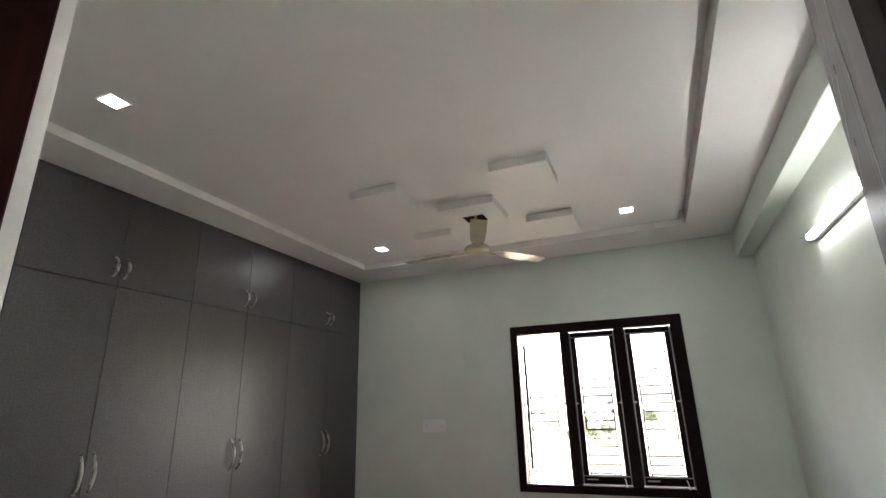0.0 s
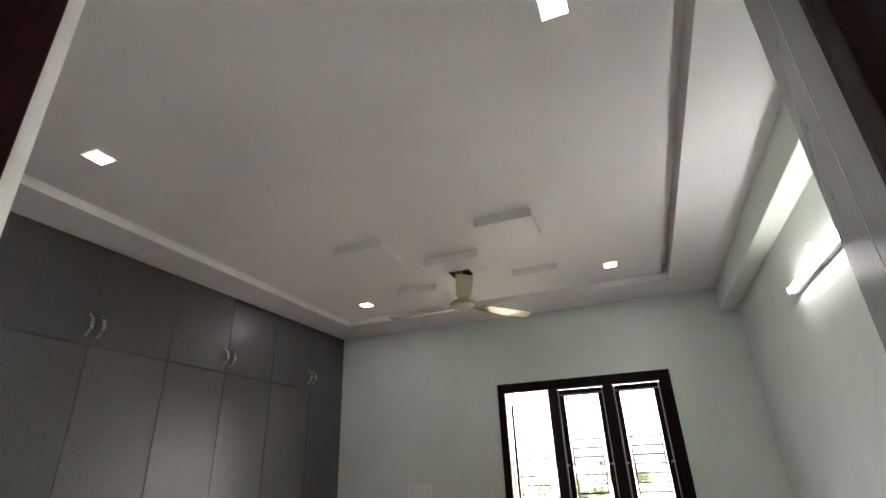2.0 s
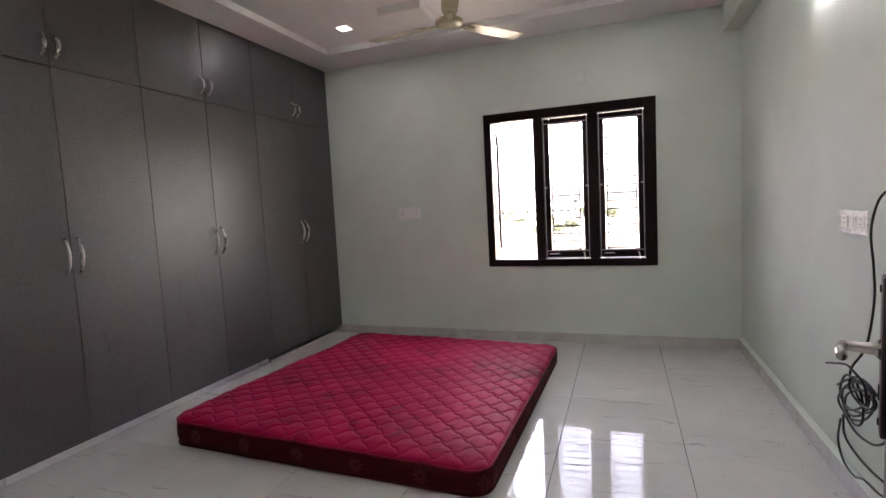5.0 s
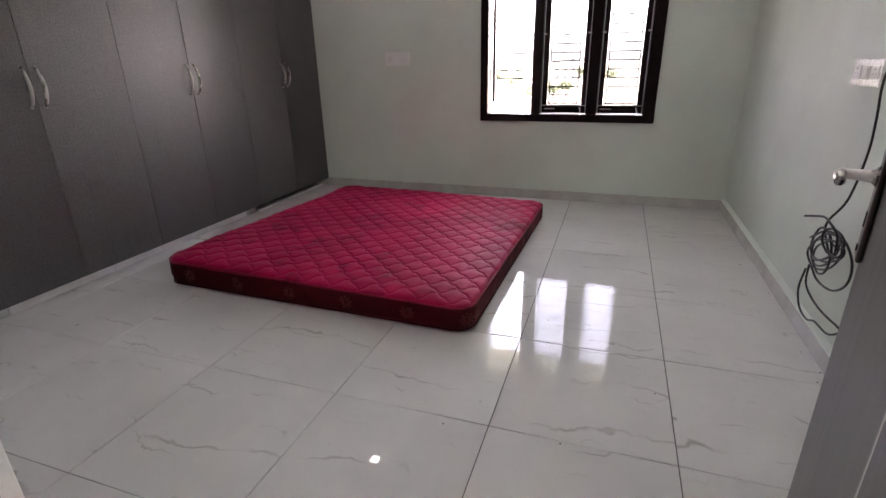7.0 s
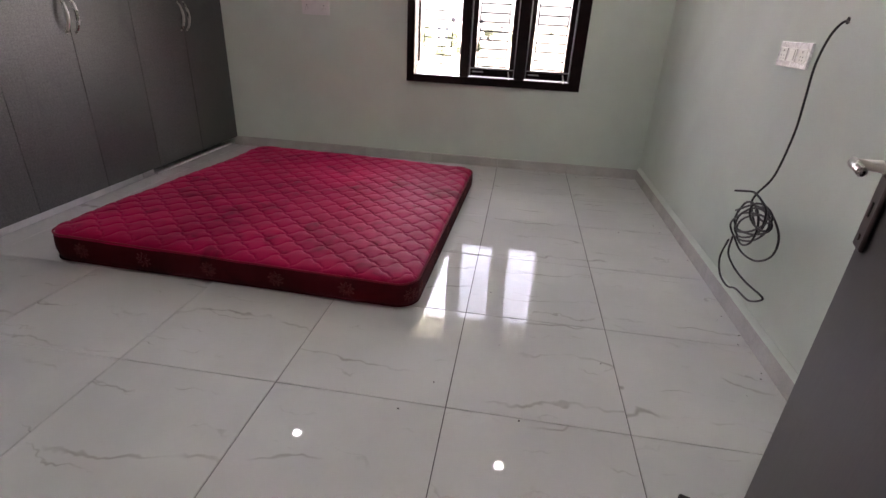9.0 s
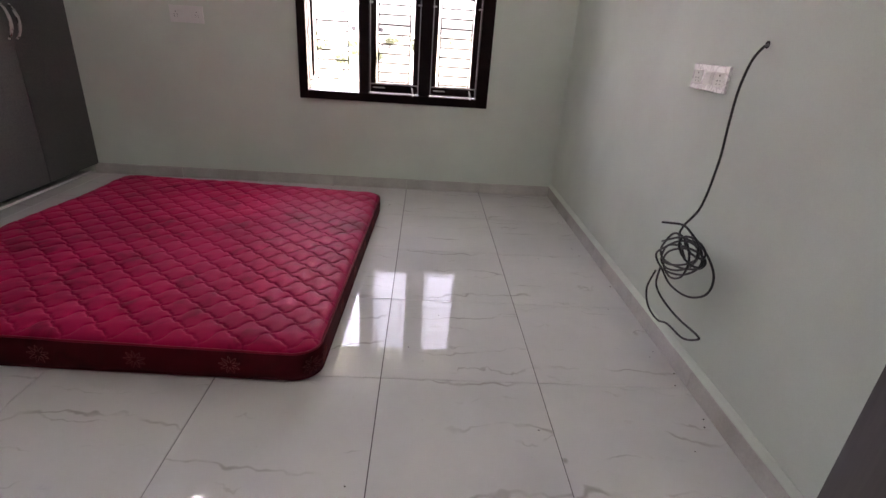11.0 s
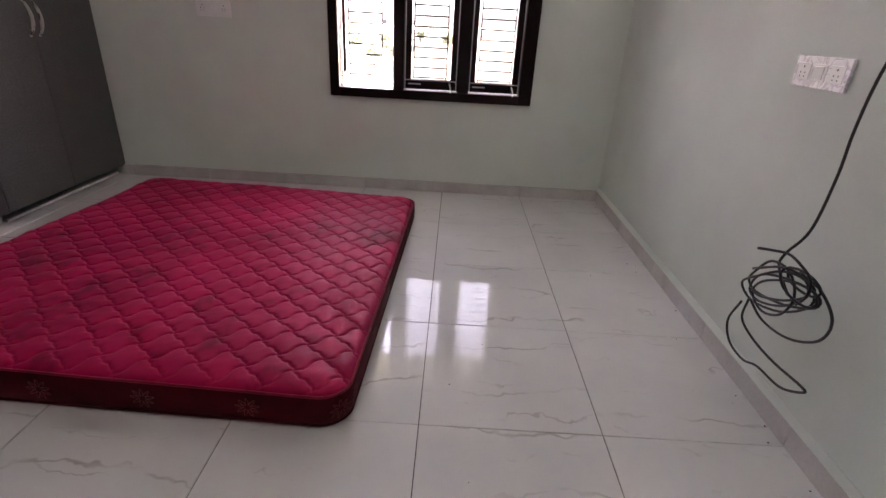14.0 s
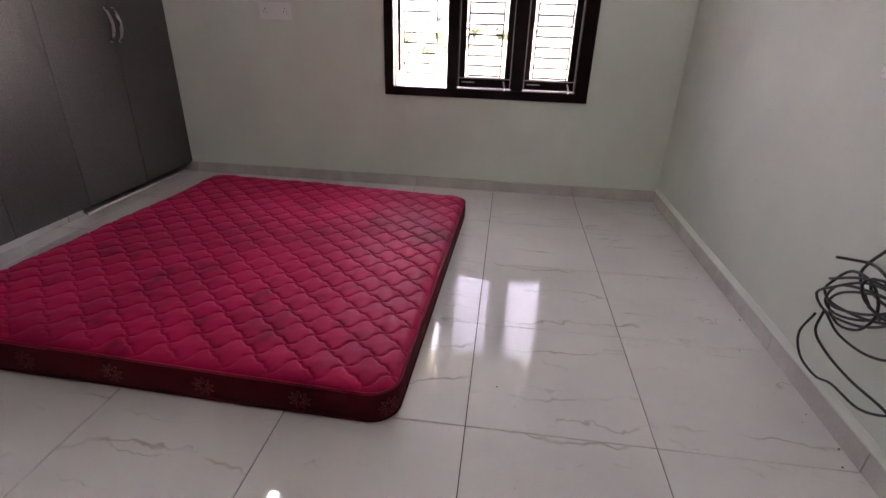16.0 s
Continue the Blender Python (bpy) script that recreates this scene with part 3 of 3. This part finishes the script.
def socket_plate(name, at, rot, w, h, label, film=False, holes=True, cover=None):
    s = base(name, at, label, "electrical socket")
    s.rotation_euler = (0, 0, radians(rot))
    part("plate", boxes((-w / 2, w / 2, -0.011, -0.0002, -h / 2, h / 2), bevel=0.002, seg=2), cover or (M_FILM if film else M_PLASTIC), s)
    if holes:
        mods = [-0.31, 0.0, 0.31] if w > 0.15 else [0.0]
        for k, mx in enumerate(mods):
            cx, mw = mx * w, w * (0.25 if w > 0.15 else 0.5)
            part("module", boxes((cx - mw / 2, cx + mw / 2, -0.0135, -0.0112, -h * 0.27, h * 0.27), bevel=0.001), M_PLASTIC, s)
            if k == 1:
                part("rocker", boxes((cx - mw * 0.33, cx + mw * 0.33, -0.0165, -0.0137, -h * 0.2, h * 0.2), bevel=0.001), M_PLASTIC, s)
            else:
                bm = bmesh.new()
                for dx, dz, r in ((0, 0.014, 0.0036), (-0.010, -0.004, 0.0026), (0.010, -0.004, 0.0026), (-0.010, -0.016, 0.0022), (0.010, -0.016, 0.0022)):
                    tube(bm, [(cx + dx, -0.0142, dz), (cx + dx, -0.0137, dz)], r, 10)
                part("pin_hole", bm, M_SLOT, s)
    return s


def cable():
    x = XR - 0.008
    def off(p, extra=0.0):
        """Lets the cable hang clear of the wall, most at the height of the coil."""
        px, py, pz = p
        d = 0.012 + 0.055 * math.exp(-((pz - 0.48) / 0.22) ** 2) + 0.035 * math.exp(-((pz - 1.10) / 0.12) ** 2) + extra
        k = (px - d - 0.144) / (px - 0.144)
        return (px - d, -1.062 + (py + 1.062) * k, 1.2 + (pz - 1.2) * k)

    c = base("cable", (0, 0, 0), "black cable hanging from a wall hole in a loose coil", "cable")
    bm = bmesh.new()
    drop = [(XR + 0.004, 0.770, 1.232), (x - 0.008, 0.770, 1.222), (x - 0.012, 0.806, 1.175), (x - 0.012, 0.832, 1.080), (x - 0.012, 0.825, 0.96), (x - 0.012, 0.818, 0.838),
            (x - 0.012, 0.851, 0.662), (x - 0.025, 0.915, 0.555), (x - 0.02, 0.93, 0.50), (x - 0.02, 0.85, 0.44)]
    tube(bm, smooth_path([drop[0]] + [off(p) for p in drop[1:]], 7), 0.0043, 8)
    part("drop", bm, M_CABLE, c, "", True)
    rnd = random.Random(4)
    bm = bmesh.new()
    path = []
    for k in range(5 * 14):
        t = k / 14
        a = 2 * math.pi * t + 1.0
        turn = int(t)
        ry, rz = (0.205, 0.172, 0.196, 0.135, 0.165)[turn % 5], (0.078, 0.060, 0.045, 0.098, 0.034)[turn % 5]
        cy, cz = (0.915, 0.905, 0.885, 0.925, 0.895)[turn % 5], (0.425, 0.43, 0.435, 0.42, 0.43)[turn % 5]
        tilt = (0.55, 0.68, 0.42, 0.85, 0.6)[turn % 5]
        u, v = ry * math.cos(a), rz * math.sin(a)
        path.append((x - 0.018 - 0.010 * math.sin(a * 0.8 + turn), cy + u * math.cos(tilt) + v * math.sin(tilt), cz - u * math.sin(tilt) * 0.75 + v * math.cos(tilt)))
    tube(bm, smooth_path([off(p) for p in path[::2]], 4), 0.0043, 8)
    big = [(x - 0.02, 1.00, 0.33), (x - 0.02, 0.90, 0.30), (x - 0.015, 0.77, 0.315), (x - 0.012, 0.67, 0.38), (x - 0.012, 0.66, 0.46), (x - 0.02, 0.73, 0.52), (x - 0.03, 0.82, 0.535)]
    tube(bm, smooth_path([off(p) for p in big], 6), 0.0043, 8)
    knot = []
    for k in range(30):
        a = 2 * math.pi * k / 14
        knot.append((x - 0.03 - 0.012 * math.cos(a * 0.5), 0.80 + 0.085 * math.cos(a), 0.50 + 0.035 * math.sin(a) + 0.02 * math.sin(a * 0.5)))
    tube(bm, [off(p) for p in knot], 0.0043, 8)
    part("coil", bm, M_CABLE, c, "", True)
    bm = bmesh.new()
    tail = [(x - 0.025, 1.03, 0.30), (x - 0.03, 1.052, 0.20), (x - 0.03, 1.00, 0.135), (x - 0.03, 0.90, 0.125), (x - 0.03, 0.82, 0.155), (x - 0.025, 0.70, 0.165), (x - 0.02, 0.618, 0.215), (x - 0.02, 0.64, 0.225),
            (x - 0.025, 0.775, 0.215), (x - 0.03, 0.90, 0.225), (x - 0.03, 0.985, 0.255), (x - 0.025, 1.0, 0.33)]
    tube(bm, smooth_path([off(p) for p in tail], 7), 0.0043, 8)
    end = [(x - 0.02, 1.11, 0.505), (x - 0.02, 1.03, 0.53), (x - 0.02, 0.937, 0.555), (x - 0.03, 0.85, 0.555), (x - 0.025, 0.79, 0.53), (x - 0.025, 0.775, 0.48), (x - 0.02, 0.80, 0.43)]
    tube(bm, smooth_path([off(p, 0.07 * (1 - i / 6)) for i, p in enumerate(end)], 7), 0.0043, 8)
    part("loose_end", bm, M_CABLE, c, "", True)
    bm = bmesh.new()
    tube(bm, [(XR - 0.0005, 0.770, 1.232), (XR - 0.0015, 0.770, 1.232)], 0.012, 11)
    part("wall_hole", bm, M_BLACK, c, "rough dark hole in the plaster")
    return c


def window():
    w = base("window_1", (0, 0, 0), "dark wooden three-panel window with security bars, one shutter open", "window")
    w["kind"] = "structure"
    y0, y1 = YN - 0.018, YN + 0.085
    z0, z1 = 0.742, 1.975
    cols = ((-0.768, -0.385), (-0.31, 0.07), (0.15, 0.512))
    fr = boxes((WX0, cols[0][0], y0, y1, WZ0, WZ1), (cols[0][1], cols[1][0], y0, y1, z0, z1), (cols[1][1], cols[2][0], y0, y1, z0, z1), (cols[2][1], WX1, y0, y1, WZ0, WZ1),
               (cols[0][0], cols[2][1], y0, y1, WZ0, z0), (cols[0][0], cols[2][1], y0, y1, z1, WZ1), bevel=0.003)
    part("window_frame", fr, M_WINFRAME, w, "dark wooden window frame")
    part("window_sill", boxes((WX0 - 0.03, WX1 + 0.03, YN + T + 0.002, YN + T + 0.07, WZ0 - 0.05, WZ0), bevel=0.004), M_WALL, w)
    for k, (a, b) in enumerate(cols):
        # thin silver rectangle near the room, with clips
        ya = YN + 0.012
        bm = bmesh.new()
        r = 0.0032
        tube(bm, [(a + 0.008, ya, z0 + 0.008), (a + 0.008, ya, z1 - 0.012)], r, 8)
        tube(bm, [(b - 0.008, ya, z0 + 0.008), (b - 0.008, ya, z1 - 0.012)], r, 8)
        for z in (z0 + 0.010, z0 + 0.072, z1 - 0.052):
            tube(bm, [(a + 0.006, ya, z), (b - 0.006, ya, z)], r, 8)
        part("silver_frame", bm, M_GRILLE, w, "thin silver-painted rod frame", True)
        bm = bmesh.new()
        for z in (1.372,):
            box(bm, a + 0.001, a + 0.028, ya - 0.004, ya + 0.003, z - 0.006, z + 0.006, 0.001)
            box(bm, b - 0.028, b - 0.001, ya - 0.004, ya + 0.003, z - 0.006, z + 0.006, 0.001)
        part("clip", bm, M_GRILLE, w)
        # ladder of bars behind the glass
        yb = YN + 0.036
        mid = (-0.583, -0.127, 0.332)[k]
        for k2 in range(17):
            z = 0.831 + 0.0666 * k2
            bm = bmesh.new()
            tube(bm, [(mid - 0.116, yb, z), (mid + 0.116, yb, z)], 0.0056, 8)
            part("bar", bm, M_BARS, w)
        for xx in (mid - 0.116, mid + 0.116):
            bm = bmesh.new()
            tube(bm, [(xx, yb, z0 + 0.001), (xx, yb, z1 - 0.001)], 0.0050, 8)
            part("upright", bm, M_BARS, w)
        # shutter
        sh = new("shutter")
        sh.parent = w
        W, s = b - a + 0.012, 0.052
        if k == 0:
            sh.location, sh.rotation_euler = (a - 0.002, y1 + 0.028, 0), (0, 0, radians(97))
        else:
            sh.location = (a - 0.006, y1 - 0.03, 0)
        yy = (0.0, 0.028)
        zz0, zz1 = z0 + 0.004 if k else z0 - 0.004, z1 - 0.004
        if k:
            W -= 0.004
        part("stile", boxes((0.002, s, *yy, zz0, zz1), bevel=0.002), M_WINFRAME, sh)
        part("stile", boxes((W - s, W, *yy, zz0, zz1), bevel=0.002), M_WINFRAME, sh)
        part("rail", boxes((s, W - s, *yy, zz0, zz0 + 0.072), bevel=0.002), M_WINFRAME, sh)
        part("rail", boxes((s, W - s, *yy, zz1 - s, zz1), bevel=0.002), M_WINFRAME, sh)
        pane = part("pane", boxes((s, W - s, 0.012, 0.016, zz0 + 0.072, zz1 - s)), M_GLASS, sh)
        pane.visible_shadow = False
        # tower bolt and stay
        if k:
            bm = boxes((a + 0.03, a + 0.12, ya + 0.008, ya + 0.014, z0 + 0.040, z0 + 0.048), bevel=0.001)
            part("bolt", bm, M_GRILLE, w)
            bm = bmesh.new()
            tube(bm, smooth_path([(b - 0.055, ya - 0.002, z0 + 0.055), (b - 0.048, ya - 0.022, z0 + 0.035), (b - 0.044, ya - 0.035, z0 - 0.002)], 4), 0.005, 8)
            part("stay_handle", bm, M_PLASTIC, w, "white latch handle", True)
    return w


def tree(x, y, z, h, seed):
    rnd = random.Random(seed)
    t = base("tree", (x, y, z), "distant leafy green tree on pale ground", "tree", "far trees")
    bm = bmesh.new()
    tube(bm, [(0, 0, 0), (0.1, 0, h * 0.25), (0, 0.1, h * 0.55)], 0.2, 8, radii=[0.28, 0.2, 0.1])
    for k in range(5):
        a = rnd.uniform(0, 6.28)
        tube(bm, [(0, 0, h * 0.4), (h * 0.22 * math.cos(a), h * 0.22 * math.sin(a), h * 0.68)], 0.08, 6, radii=[0.1, 0.04])
    part("trunk", bm, M_BARK, t)
    vs, fs = [], []
    for k in range(520):
        a, b = rnd.uniform(0, 6.28), rnd.gauss(0, 1)
        lobe = rnd.randrange(7)
        la = lobe * 0.9
        cx, cy, cz = h * 0.2 * math.cos(la), h * 0.2 * math.sin(la), h * (0.62 + 0.06 * (lobe % 3))
        d = Vector((rnd.gauss(0, 1), rnd.gauss(0, 1), rnd.gauss(0, 0.8))).normalized() * h * rnd.uniform(0.1, 0.21)
        p = Vector((cx, cy, cz)) + d
        e = Vector((rnd.gauss(0, 1), rnd.gauss(0, 1), rnd.gauss(0, 1))).normalized() * 0.45
        g = e.cross(Vector((rnd.gauss(0, 1), rnd.gauss(0, 1), rnd.gauss(0, 1)))).normalized() * 0.30
        i = len(vs)
        vs += [p - e, p - g, p + e, p + g]
        fs.append((i, i + 1, i + 2, i + 3))
    me = bpy.data.meshes.new("crown")
    me.from_pydata([tuple(v) for v in vs], [], fs)
    me.materials.append(M_LEAVES)
    cr = new("crown", me)
    cr.parent = t
    return t


def far_house(x, y, z, w, d, h, seed):
    rnd = random.Random(seed)
    t = base("house", (x, y, z), "distant pale rendered flat-roofed house with dark windows", "house", "far houses")
    part("wall", boxes((-w / 2, w / 2, -d / 2, d / 2, 0, h)), M_HOUSE, t)
    part("roof", boxes((-w / 2 - 0.3, w / 2 + 0.3, -d / 2 - 0.3, d / 2 + 0.3, h + 0.002, h + 0.35)), M_WHITE, t)
    part("tank", boxes((w * 0.1, w * 0.1 + 1.6, -0.8, 0.8, h + 0.352, h + 1.9), bevel=0.15), M_BARS, t)
    for fl in range(max(1, int(h / 3))):
        for k in range(int(w / 3)):
            xx = -w / 2 + 1.5 + 3 * k
            part("window", boxes((xx - 0.6, xx + 0.6, -d / 2 - 0.05, -d / 2 - 0.005, fl * 3 + 1, fl * 3 + 2.3)), M_DARKWIN, t)
    return t


door()
edges = [-1.09, -0.075, 0.962, 1.972, 3.035]
for k in range(4):
    wardrobe(edges[k], edges[k + 1], k == 3, "wardrobe")
filler = setting(link("trim_wardrobe", boxes((XW - 0.03, XW - 0.004, 3.037, YN, 0.02, ZC - 0.002)), M_LAM), "charcoal filler strip")
mattress()
ceiling_fan()
for x, y in ((-1.735, 2.245), (0.32, 2.235), (-1.712, -0.203), (0.316, -0.195)):
    downlight(x, y)
tube_light()
socket_plate("socket", (XR, 1.046, 1.108), -90, 0.250, 0.094, "white socket plate under crinkled film on the mint wall", film=True)
socket_plate("switchboard", (-1.61, YN, 1.207), 0, 0.235, 0.112, "white modular switch and socket plate on the mint window wall")
socket_plate("blank_plate", (0.014, YN, 2.272), 0, 0.088, 0.088, "small painted-over blank plate above the window", holes=False, cover=M_WALL)
cable()
window()

# ---- outside ----
setting(link("sunshade", boxes((WX0 - 0.25, WX1 + 0.25, YN + T + 0.001, YN + T + 0.56, 2.12, 2.20), bevel=0.006), M_WALL), "thin concrete sunshade above the window")
setting(link("ground", boxes((-1500, 1500, 4.5, 3000, -7.3, -7.0)), M_SOIL), "pale dry open ground")
rt = random.Random(7)
for k in range(46):
    yy = rt.uniform(95, 420)
    tree(rt.uniform(-0.55, 0.30) * yy, yy, -7.0, rt.uniform(3.0, 6.0), 20 + k)
for k in range(9):
    far_house(rt.uniform(-140, 90), rt.uniform(180, 380), -7.0, rt.choice((9, 12, 15)), 9, rt.choice((3.4, 6.6)), 60 + k)

# ---- skirting, plinth and floor tiles ----
def tile_mesh(x0, x1, y0, y1, z0, z1, bevel, mat, name="tile"):
    bm = bmesh.new()
    cx, cy = (x0 + x1) / 2, (y0 + y1) / 2
    a, b, c = (x1 - x0) / 2, (y1 - y0) / 2, bevel
    lo = [bm.verts.new((sx * a, sy * b, z0)) for sx, sy in ((-1, -1), (1, -1), (1, 1), (-1, 1))]
    m1 = [bm.verts.new((sx * a, sy * b, z1 - c)) for sx, sy in ((-1, -1), (1, -1), (1, 1), (-1, 1))]
    up = [bm.verts.new((sx * (a - c), sy * (b - c), z1)) for sx, sy in ((-1, -1), (1, -1), (1, 1), (-1, 1))]
    for p, q in ((lo, m1), (m1, up)):
        for k in range(4):
            bm.faces.new((p[k], p[(k + 1) % 4], q[(k + 1) % 4], q[k]))
    bm.faces.new(up)
    bm.faces.new(lo[::-1])
    me = bpy.data.meshes.new(name)
    bm.to_mesh(me)
    bm.free()
    me.materials.append(mat)
    return me, (cx, cy, 0)


S, JO = 0.6, 0.0016
cuts_x = [XL] + [round(-4.797 + S * k, 3) for k in range(4, 12) if XL < -4.797 + S * k < XR] + [XR]
cuts_x = sorted({c for c in cuts_x if XL <= c <= XR})
cuts_y = sorted({c for c in [YS - 0.13, YN] + [round(-1.2 + S * k, 3) for k in range(0, 8)] if YS - 0.13 <= c <= YN})
cache = {}
rf = random.Random(11)
for a, b in zip(cuts_x, cuts_x[1:]):
    for c, d in zip(cuts_y, cuts_y[1:]):
        if b - a < 0.02 or d - c < 0.02:
            continue
        key = (round(b - a, 3), round(d - c, 3))
        me, at = tile_mesh(a + JO, b - JO, c + JO, d - JO, -0.0039, 0.0, 0.0006, M_TILE)
        me = cache.setdefault(key, me)
        ob = new("tile", me)
        ob.parent = floor
        ob.location = at
for k in range(6):
    for j in range(4):
        x0, y0 = -1.6 + S * k, YS - 0.13 - S * (j + 1)
        x1, y1 = min(2.0, x0 + S), y0 + S
        if y0 < CY:
            y0 = CY
        if y1 - y0 > 0.05 and x1 - x0 > 0.05:
            me, at = tile_mesh(x0 + JO, x1 - JO, y0 + JO, y1 - JO, -0.0039, 0.0, 0.0006, M_TILE)
            me = cache.setdefault((round(x1 - x0, 3), round(y1 - y0, 3)), me)
            ob = new("tile", me)
            ob.parent, ob.location = floor, at

skirting = setting(new("baseboard"), "grey-beige tiled skirting")
SH, ST = 0.079, 0.019
for a, b in zip(cuts_x, cuts_x[1:]):
    a2 = max(a, XW - 0.03)
    if b - a2 > 0.02:
        ob = link("skirting_tile", boxes((-(b - a2) / 2 + 0.001, (b - a2) / 2 - 0.001, -ST, 0, 0.0005, SH), bevel=0.0015), M_SKIRT, skirting)
        ob.location = ((a2 + b) / 2, YN - 0.0005, 0)
for c, d in zip(cuts_y, cuts_y[1:]):
    c = max(c, YS)
    if d - c > 0.02:
        ob = link("skirting_tile", boxes((-ST, 0, -(d - c) / 2 + 0.001, (d - c) / 2 - 0.001 - (ST if d == YN else 0), 0.0005, SH), bevel=0.0015), M_SKIRT, skirting)
        ob.location = (XR - 0.0005, (c + d) / 2, 0)

# grit and paint crumbs left on the tiles, most of it along the wall
rg = random.Random(31)
bm = bmesh.new()
for k in range(46):
    if k < 24:
        gx, gy = XR - ST - 0.006 - abs(rg.gauss(0, 0.07)), rg.uniform(-0.9, 2.95)
    elif k < 34:
        gx, gy = rg.uniform(-0.1, 1.1), YN - ST - 0.006 - abs(rg.gauss(0, 0.05))
    else:
        gx, gy = rg.uniform(-0.15, 1.1), rg.uniform(-0.3, 2.8)
    g = rg.uniform(0.0018, 0.0055)
    top = bm.verts.new((gx, gy, 0.0003 + g * 0.5))
    rim = [bm.verts.new((gx + g * rg.uniform(0.6, 1.3) * math.cos(a), gy + g * rg.uniform(0.6, 1.3) * math.sin(a), 0.0003)) for a in (0, 1.2, 2.4, 3.7, 5.0)]
    for i in range(5):
        bm.faces.new((rim[i], rim[(i + 1) % 5], top))
    bm.faces.new(rim[::-1])
tagged(link("floor_grit", bm, M_GRIT), "dark grit and paint crumbs on the tiled floor", "dirt", kind="stuff")

# plaster rounded down onto the top of the tiles, a little uneven
def fillet(along_x, a, b, name):
    bm = bmesh.new()
    n = int((b - a) / 0.04)
    rows = []
    for i in range(n + 1):
        t = a + (b - a) * i / n
        w = 0.0012 * noise.noise((t * 7, 3.1, 0)) + 0.0008 * noise.noise((t * 23, 1.0, 0))
        prof = ((0.0, SH + 0.0006), (-ST + 0.002 + w, SH + 0.0006), (-ST + 0.0035 + w, SH + 0.005), (-0.009 + w, SH + 0.011 + w), (-0.002, SH + 0.022 + 2 * w), (0.0, SH + 0.026))
        rows.append([bm.verts.new((t, YN - 0.0004 + o, z) if along_x else (XR - 0.0004 + o, t, z)) for o, z in prof])
    for p, q in zip(rows, rows[1:]):
        for k in range(len(p)):
            k2 = (k + 1) % len(p)
            bm.faces.new((p[k], p[k2], q[k2], q[k]))
    bm.faces.new(rows[0])
    bm.faces.new(rows[-1][::-1])
    part(name, bm, M_WALL, skirting, "mint painted plaster lip", True)


fillet(False, YS + 0.001, YN - 0.001, "plaster_lip")

plinth = setting(new("plinth"), "white tiled plinth under the wardrobes")
py = [-1.07, -0.54, 0.06, 0.66, 1.27, 1.87, 1.99]
for k, (c, d) in enumerate(zip(py, py[1:])):
    ob = link("plinth_tile", boxes((-0.015, 0, -(d - c) / 2 + 0.002, (d - c) / 2 - 0.002, 0.0005, 0.068), bevel=0.0015), M_KICK, plinth)
    ob.location = (XW - 0.078, (c + d) / 2, 0)
    ob.rotation_euler = (0, 0, radians((0.3, -0.2, 0.15, -0.3, 0.2, 1.5)[k % 6]))
setting(link("plinth_board", boxes((XW - 0.17, XW - 0.16, 1.995, 3.03, 0.0005, 0.084)), M_BLACK), "black recessed base board")
setting(link("plinth_strip", boxes((XW - 0.078, XW - 0.055, 1.995, 3.03, 0.0005, 0.018), bevel=0.002), M_KICK), "thin white tile edge")
